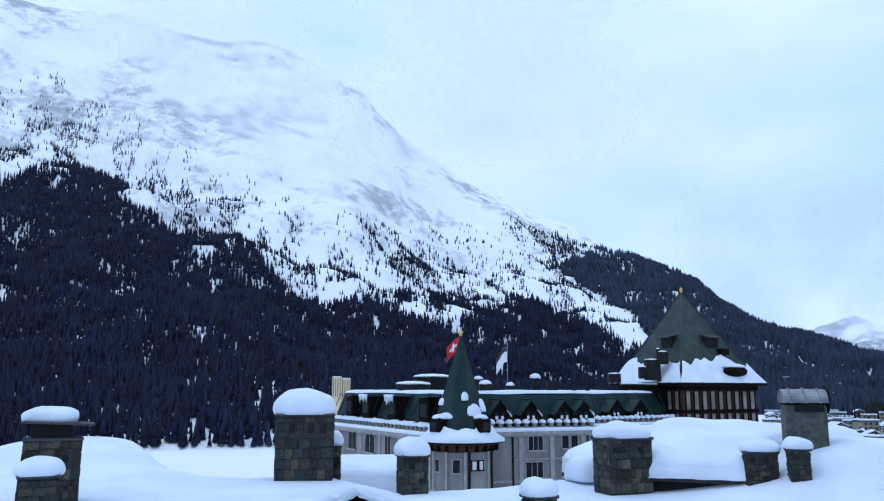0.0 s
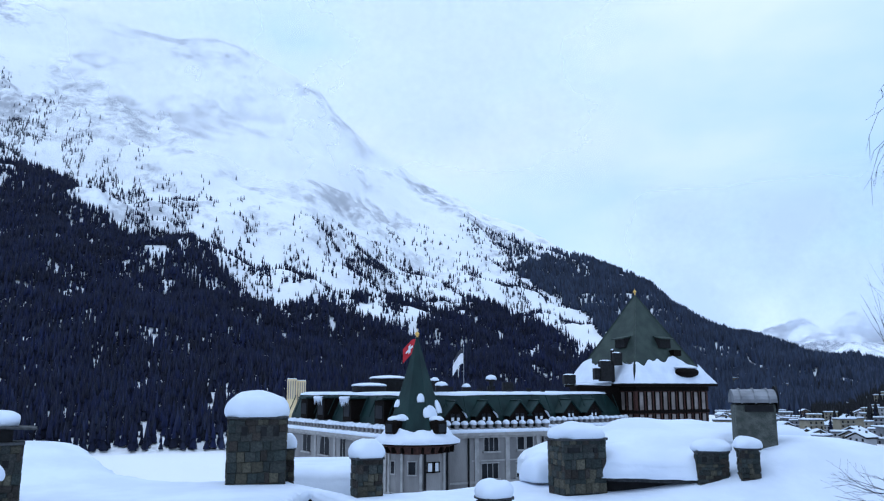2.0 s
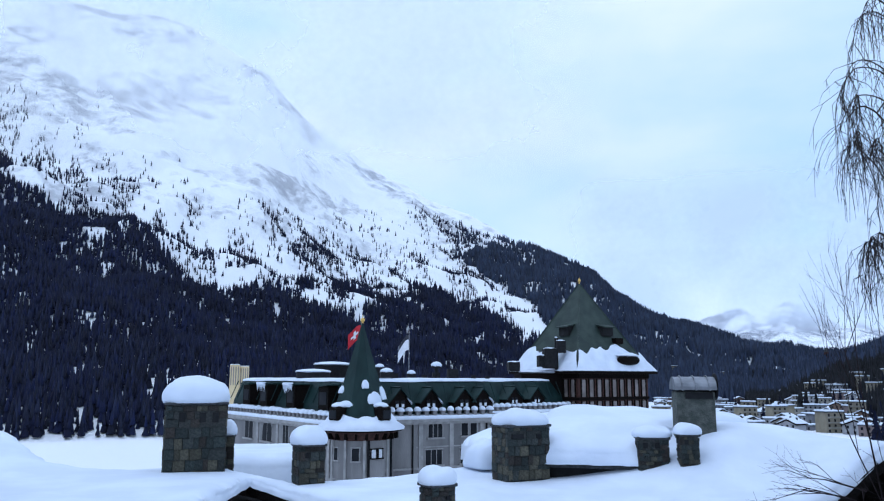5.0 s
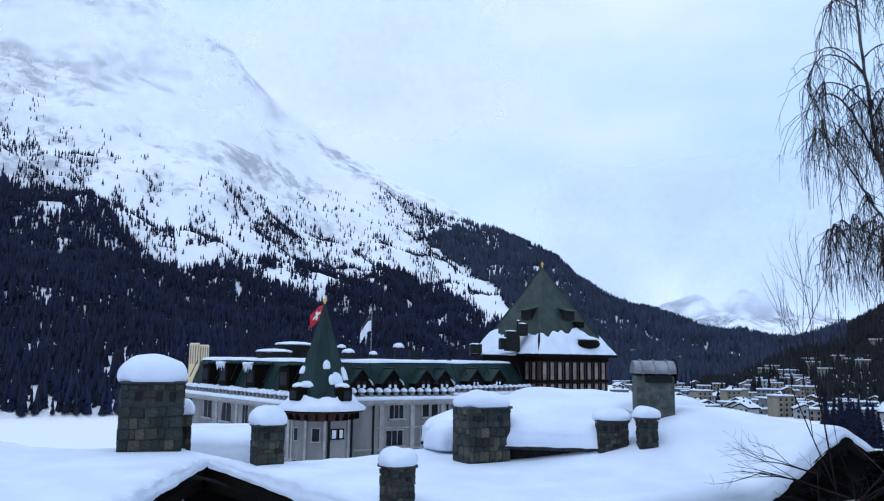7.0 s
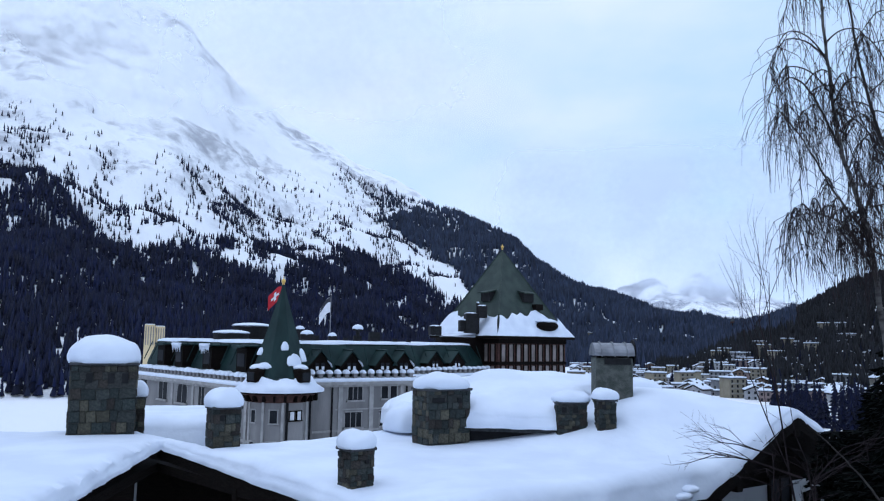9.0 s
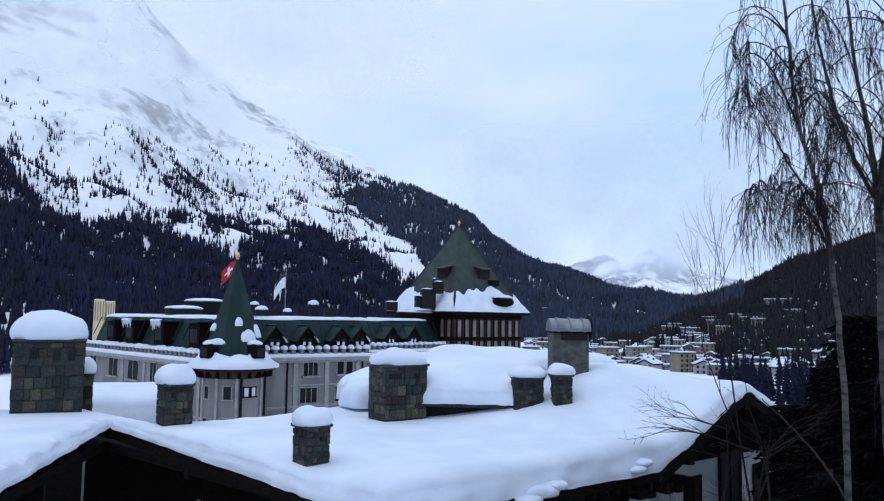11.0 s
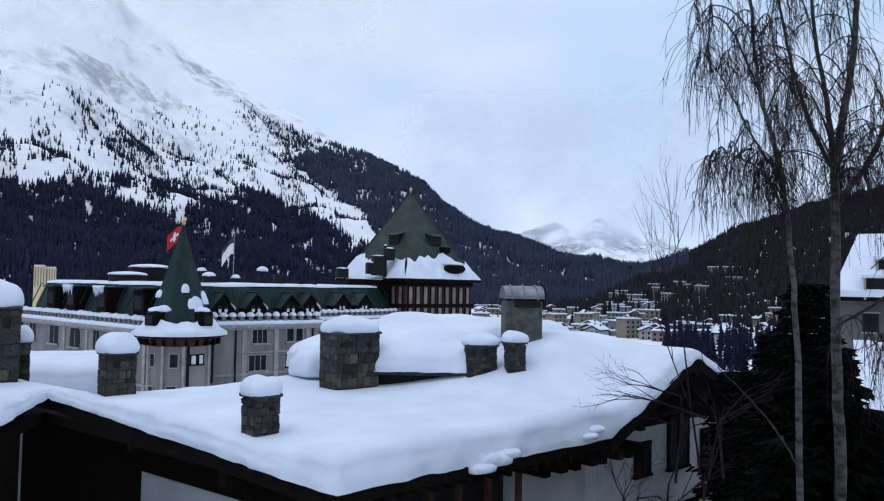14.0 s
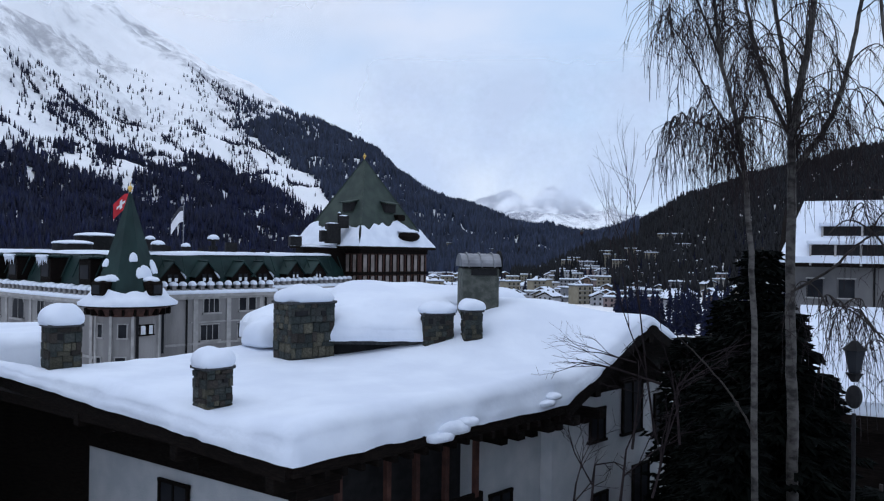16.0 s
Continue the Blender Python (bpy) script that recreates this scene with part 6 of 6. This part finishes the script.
def birch(label, stems, seed, n_branch, n_twig, start_el, reach=2.0):
    """A weeping birch: given stems, arching side branches, and veils of hanging twigs."""
    rr = random.Random(seed)
    tr = thing("birch_tree", label, "tree", group="bare birches")
    twv, twf = [], []
    lines = []
    for k, (points, r0, r1) in enumerate(stems):
        line = smooth_line([at3(*p_) for p_ in points], 8)
        line = [p_ + Vector((rr.uniform(-1, 1), rr.uniform(-1, 1), 0)) * 0.012 for p_ in line]
        v, f = [], []
        tube(v, f, line, r0, r1, 9)
        part("trunk" if k == 0 else "stem", mesh_of("stem", v, f, BIRCH if r0 > 0.045 else BARK, True), None, tr, "black-flecked grey birch bark" if k == 0 else "")
        lines.append((line, r0, r1))
    for b in range(n_branch):
        line, r0, r1 = rr.choices(lines, [max(q_[1], 0.02) ** 0.7 for q_ in lines])[0]
        stretch = min(1.0, max(r0 / 0.05, 0.6))
        cand = [i for i, p_ in enumerate(line) if math.degrees(math.atan2(p_.z, math.hypot(p_.x, p_.y))) > start_el]
        if not cand:
            continue
        i = rr.choice(cand)
        root = line[i]
        a = rr.uniform(0, 2 * math.pi)
        ln = reach * stretch * rr.uniform(0.45, 1.0)
        rise = rr.uniform(0.15, 0.75) * ln
        end = root + Vector((math.cos(a) * ln, math.sin(a) * ln * 0.8, rise * 0.35))
        br = smooth_line([root, root + Vector((math.cos(a) * ln * 0.35, math.sin(a) * ln * 0.28, rise * 0.8)), root + Vector((math.cos(a) * ln * 0.75, math.sin(a) * ln * 0.6, rise)), end,
                          end + Vector((math.cos(a) * 0.15, math.sin(a) * 0.1, -0.5 * rr.uniform(0.6, 1.4)))], 5)
        v, f = [], []
        tube(v, f, br, 0.015, 0.005, 5)
        part("branch", mesh_of("branch", v, f, BARK), None, tr)
        for _ in range(n_twig):
            q_ = br[rr.randrange(2, len(br))]
            d = Vector((rr.gauss(0, 0.24), rr.gauss(0, 0.24), 0))
            ln2 = rr.uniform(0.3, 1.45)
            sway = Vector((rr.gauss(0.05, 0.07), rr.gauss(0, 0.05), 0))
            tw = [q_, q_ + d * 0.5 + Vector((0, 0, -ln2 * 0.22)), q_ + d * 0.9 + sway + Vector((0, 0, -ln2 * 0.6)), q_ + d + sway * 1.6 + Vector((0, 0, -ln2))]
            tube(twv, twf, tw, 0.0065, 0.003, 3)
            for _s in range(2):
                s0 = tw[rr.randrange(1, 3)]
                e0 = s0 + Vector((rr.gauss(0, 0.11), rr.gauss(0, 0.11), -rr.uniform(0.1, 0.35)))
                tube(twv, twf, [s0, (s0 + e0) / 2 + Vector((0.01, 0, 0.015)), e0], 0.004, 0.002, 3)
    tw = part("twig_veil", mesh_of("twig_veil", twv, twf, TWIG), None, tr, "veil of fine hanging twigs")
    return tr


birch("weeping birch with black-flecked trunk and bare hanging twigs", [
    (((47.5, -38, 16.2), (47.4, -15.7, 16.2), (47.17, -4.1, 16.2), (47.1, 8.0, 16.2)), 0.125, 0.075),
    (((47.1, 7.8, 16.2), (47.6, 11, 16.1), (48.3, 15.5, 16.0), (48.6, 21, 15.8), (49.3, 28, 15.6)), 0.085, 0.03),
    (((47.1, 7.8, 16.2), (46.6, 12.5, 16.3), (45.9, 17, 16.4), (45.4, 24, 16.5)), 0.06, 0.02),
    (((46.9, 8.0, 16.2), (45.6, 11, 16.0), (44.6, 14.5, 15.9), (43.9, 18, 15.8), (43.2, 23, 15.7)), 0.045, 0.018),
    (((47.2, 5.5, 16.2), (49.5, 9, 16.6), (50.7, 13.5, 16.8), (51.4, 18, 16.9), (52.0, 24, 17)), 0.06, 0.02),
    (((47.2, -2.5, 16.1), (49.5, -1.0, 15.6), (51.5, 1.0, 15.2), (54, 2.0, 15.0)), 0.03, 0.012),
], 5, 54, 20, 7.0, 1.9)
birch("second slender birch leaning over the chalet", [
    (((45.2, -38, 14.6), (45.0, -13.5, 14.6), (44.8, -2.6, 14.6), (43.9, 7.5, 14.6), (42.6, 13, 14.5), (42.0, 18.5, 14.4), (41.5, 26, 14.3)), 0.065, 0.02),
    (((44.4, 4.0, 14.6), (43.0, 7.5, 14.4), (41.0, 9.0, 14.2), (39.2, 8.8, 14.1)), 0.025, 0.008),
    (((43.9, 7.2, 14.6), (42.0, 10.5, 14.3), (40.0, 14.5, 14.1), (38.8, 16.2, 14.0)), 0.022, 0.008),
    (((42.6, 13.0, 14.5), (41.0, 17.0, 14.3), (39.6, 18.5, 14.1), (38.4, 17.6, 14.0)), 0.022, 0.008),
    (((45.0, -12, 14.5), (43.5, -9.5, 14.3), (41.8, -7.5, 14.2), (39.8, -5.5, 14.1)), 0.022, 0.008),
], 9, 38, 20, 6.0, 1.2)


def spruce(label, az_, d_, top_z, foot_z, spread, seed):
    rr = random.Random(seed)
    p_ = by_ray(az_, 0, d_)
    h = top_z - foot_z
    tr = thing("spruce_tree", label, "tree", (p_[0], p_[1], foot_z), rr.uniform(0, 360), group="near spruces")
    part("trunk", cone(bmesh.new(), (0, 0, 0), 0.22, 0.03, h * 0.97, 8), BARK, tr)
    v, f = [], []
    n_w = int(h / 0.2)
    for w in range(n_w):
        t = w / n_w
        z_ = h * (0.06 + 0.92 * t)
        rad = spread * ((1 - t) ** 0.72) * rr.uniform(0.6, 1.2) + 0.15
        for k in range(9):
            a = 2 * math.pi * (k + rr.random()) / 9
            ln = rad * rr.uniform(0.55, 1.15)
            steps = max(3, int(ln / 0.2))
            for s_ in range(1, steps + 1):
                q = s_ / steps
                c = Vector((math.cos(a) * ln * q, math.sin(a) * ln * q, z_ - 0.32 * ln * q + 0.18 * ln * q * q))
                for side in (-1, 0, 1):
                    fl = 0.36 * (1.15 - 0.5 * q) * rr.uniform(0.7, 1.3)
                    b = a + side * rr.uniform(0.6, 1.1)
                    e = c + Vector((math.cos(b) * fl, math.sin(b) * fl, -rr.uniform(0.02, 0.22)))
                    sx = Vector((-math.sin(b), math.cos(b), 0)) * 0.085
                    n0 = len(v)
                    v += [tuple(c + sx), tuple(c - sx), tuple(e), tuple((c + e) / 2 + Vector((0, 0, -0.09)))]
                    f += [(n0, n0 + 1, n0 + 2), (n0, n0 + 2, n0 + 3), (n0 + 1, n0 + 3, n0 + 2)]
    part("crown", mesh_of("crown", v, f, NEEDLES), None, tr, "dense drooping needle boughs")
    return tr


spruce("tall black-green spruce behind the birch trunks", 45.4, 19.0, 0.7, -13, 2.7, 3)
spruce("broad dark spruce beside the chalet wall", 43.9, 15.6, -2.3, -13, 1.7, 4)
spruce("dark spruce with ragged boughs against the snow", 48.9, 18.0, -1.9, -13, 2.0, 6)
spruce("low dark spruce under the birches", 52.5, 15.0, -3.4, -13, 1.9, 8)
spruce("dark spruce crowding the birch trunks", 46.9, 17.2, -0.6, -13, 2.3, 31)
spruce("dark spruce crowding the birch trunks", 43.9, 20.5, -0.9, -14, 2.6, 32)
spruce("dark spruce crowding the birch trunks", 42.6, 17.5, -3.3, -13, 1.6, 33)
spruce("dark spruce behind the chalet gable", 40.6, 24.5, -1.9, -14, 2.0, 41)
spruce("dark spruce behind the chalet gable", 42.2, 22.0, -1.6, -14, 2.2, 42)
spruce("dark spruce behind the chalet gable", 43.2, 26.0, -0.8, -14, 2.4, 43)
spruce("low dark spruce under the birches", 49.3, 14.5, -4.2, -13, 2.0, 35)
spruce("low dark spruce under the birches", 46.0, 13.6, -3.6, -13, 1.9, 36)


def shrub(label, base, height, lean, seed, levels=4, r0=0.035, fan=0.6):
    """Bare forked branches, each fork thinner than the last."""
    rr = random.Random(seed)
    sh = thing("bare_shrub", label, "shrub", group="bare shrubs")
    v, f = [], []

    def grow(p_, d, ln, rad, lev):
        bend = Vector((rr.gauss(0, 0.12), rr.gauss(0, 0.12), rr.gauss(0.05, 0.06)))
        q_ = p_ + d * ln * 0.5 + bend * ln * 0.3
        e = p_ + d * ln + bend * ln * 0.5
        tube(v, f, [p_, q_, e], rad, rad * 0.62, 4 if lev > 1 else 3)
        if lev == 0:
            return
        for s_ in range(rr.choice((2, 3, 3))):
            nd = (d + Vector((rr.gauss(0, fan), rr.gauss(0, fan), rr.gauss(0.05, fan * 0.7)))).normalized()
            grow(e if s_ else q_, nd, ln * rr.uniform(0.55, 0.85), rad * 0.6, lev - 1)
    grow(Vector(base), Vector(lean).normalized(), height, r0, levels)
    part("branchwork", mesh_of("branchwork", v, f, TWIG), None, sh, "dark bare branches")
    return sh


b = by_ray(38.6, -4.6, 20.5)
shrub("slim bare sapling rising past the chalet gable", (b[0], b[1], b[2] - 3), 3.0, (-0.08, 0, 1), 11, 4, 0.03, 0.33)
b = by_ray(38.9, -9.0, 18.5)
shrub("bare branches reaching over the chalet eave", b, 1.1, (-1.0, 0.1, 0.35), 12, 4, 0.03, 0.42)
b = by_ray(37.2, -7.6, 18.5)
shrub("bare branches reaching over the chalet eave", b, 0.9, (-1.0, 0.1, 0.25), 15, 4, 0.022, 0.4)
for az_, el_, d_, hh, sd in ((34.2, -17.5, 15.5, 0.8, 21), (36.2, -17.2, 15.0, 0.9, 22), (38.4, -16.6, 14.5, 0.9, 23), (32.8, -18.5, 15.2, 0.7, 24), (40.2, -13.0, 15.0, 1.0, 25), (37.0, -13.5, 15.5, 0.8, 26)):
    b = by_ray(az_, el_, d_)
    shrub("dense bare shrub before the chalet wall", b, hh, (0.1, 0, 1), sd, 4, 0.028, 0.55)

birch("bare birch with twigs hanging over the snowy outbuilding", [
    (((54.5, -38, 15.5), (54.3, -6, 15.5), (53.6, 5, 15.4), (52.6, 12, 15.3), (51.8, 20, 15.2)), 0.07, 0.02),
    (((54.2, -4, 15.5), (52.5, 0.5, 15.2), (50.6, 2.2, 15.0), (49.2, 1.2, 14.9)), 0.025, 0.008),
    (((54.3, -8, 15.5), (52.2, -5.0, 15.2), (50.2, -3.4, 15.0), (48.9, -4.0, 14.9)), 0.022, 0.008),
], 17, 24, 13, -6.0, 1.2)

# street lantern
lp = by_ray(50.9, 0, 13.5)
lamp = thing("street_lantern", "black iron street lantern on a post", "lamp", (lp[0], lp[1], -13), 20)
part("post", cone(bmesh.new(), (0, 0, 0), 0.05, 0.03, 10.7, 10), IRON, lamp)
bm = cone(bmesh.new(), (0, 0, 11.3), 0.08, 0.15, 0.36, 6)
lan = part("lantern_glass", bm, PANE, lamp, "smoky lantern glass")
part("lantern_roof", cone(bmesh.new(), (0, 0, 11.66), 0.19, 0.04, 0.14, 6), IRON, lan)
part("lantern_base", cone(bmesh.new(), (0, 0, 11.18), 0.05, 0.13, 0.13, 6), IRON, lan)
bm = bmesh.new()
bmesh.ops.create_uvsphere(bm, u_segments=12, v_segments=10, radius=0.12, matrix=Matrix.Translation((0, 0, 10.95)) @ Matrix.Diagonal((1, 1, 1.5, 1)))
part("ornament", bm, IRON, lamp)

# the long hut in the clearing on the mountainside
r_ = np.linspace(750, 2400, 400)
spot_r = float(r_[np.argmin(np.abs(elev(np.full(400, -3.85), r_) - 6.25))])
hx, hy = spot_r * math.sin(radians(-3.85)), spot_r * math.cos(radians(-3.85))
hut = thing("mountain_hut", "long snow-roofed hut in a forest clearing", "hut", (hx, hy, land_z(hx, hy) + 6), 4)
part("wall", boxes(((0, 0, -2), (30, 9, 12))), TOWN_WALLS[2], hut)
part("roof_snow", boxes(((0, 0, 4.4), (33, 11, 1.6)), bevel=0.5), SNOW, hut)
for k in range(6):
    part("window", boxes(((-12.5 + k * 5, -4.55, 1.0), (2.2, 0.2, 2.0))), PANE, hut)
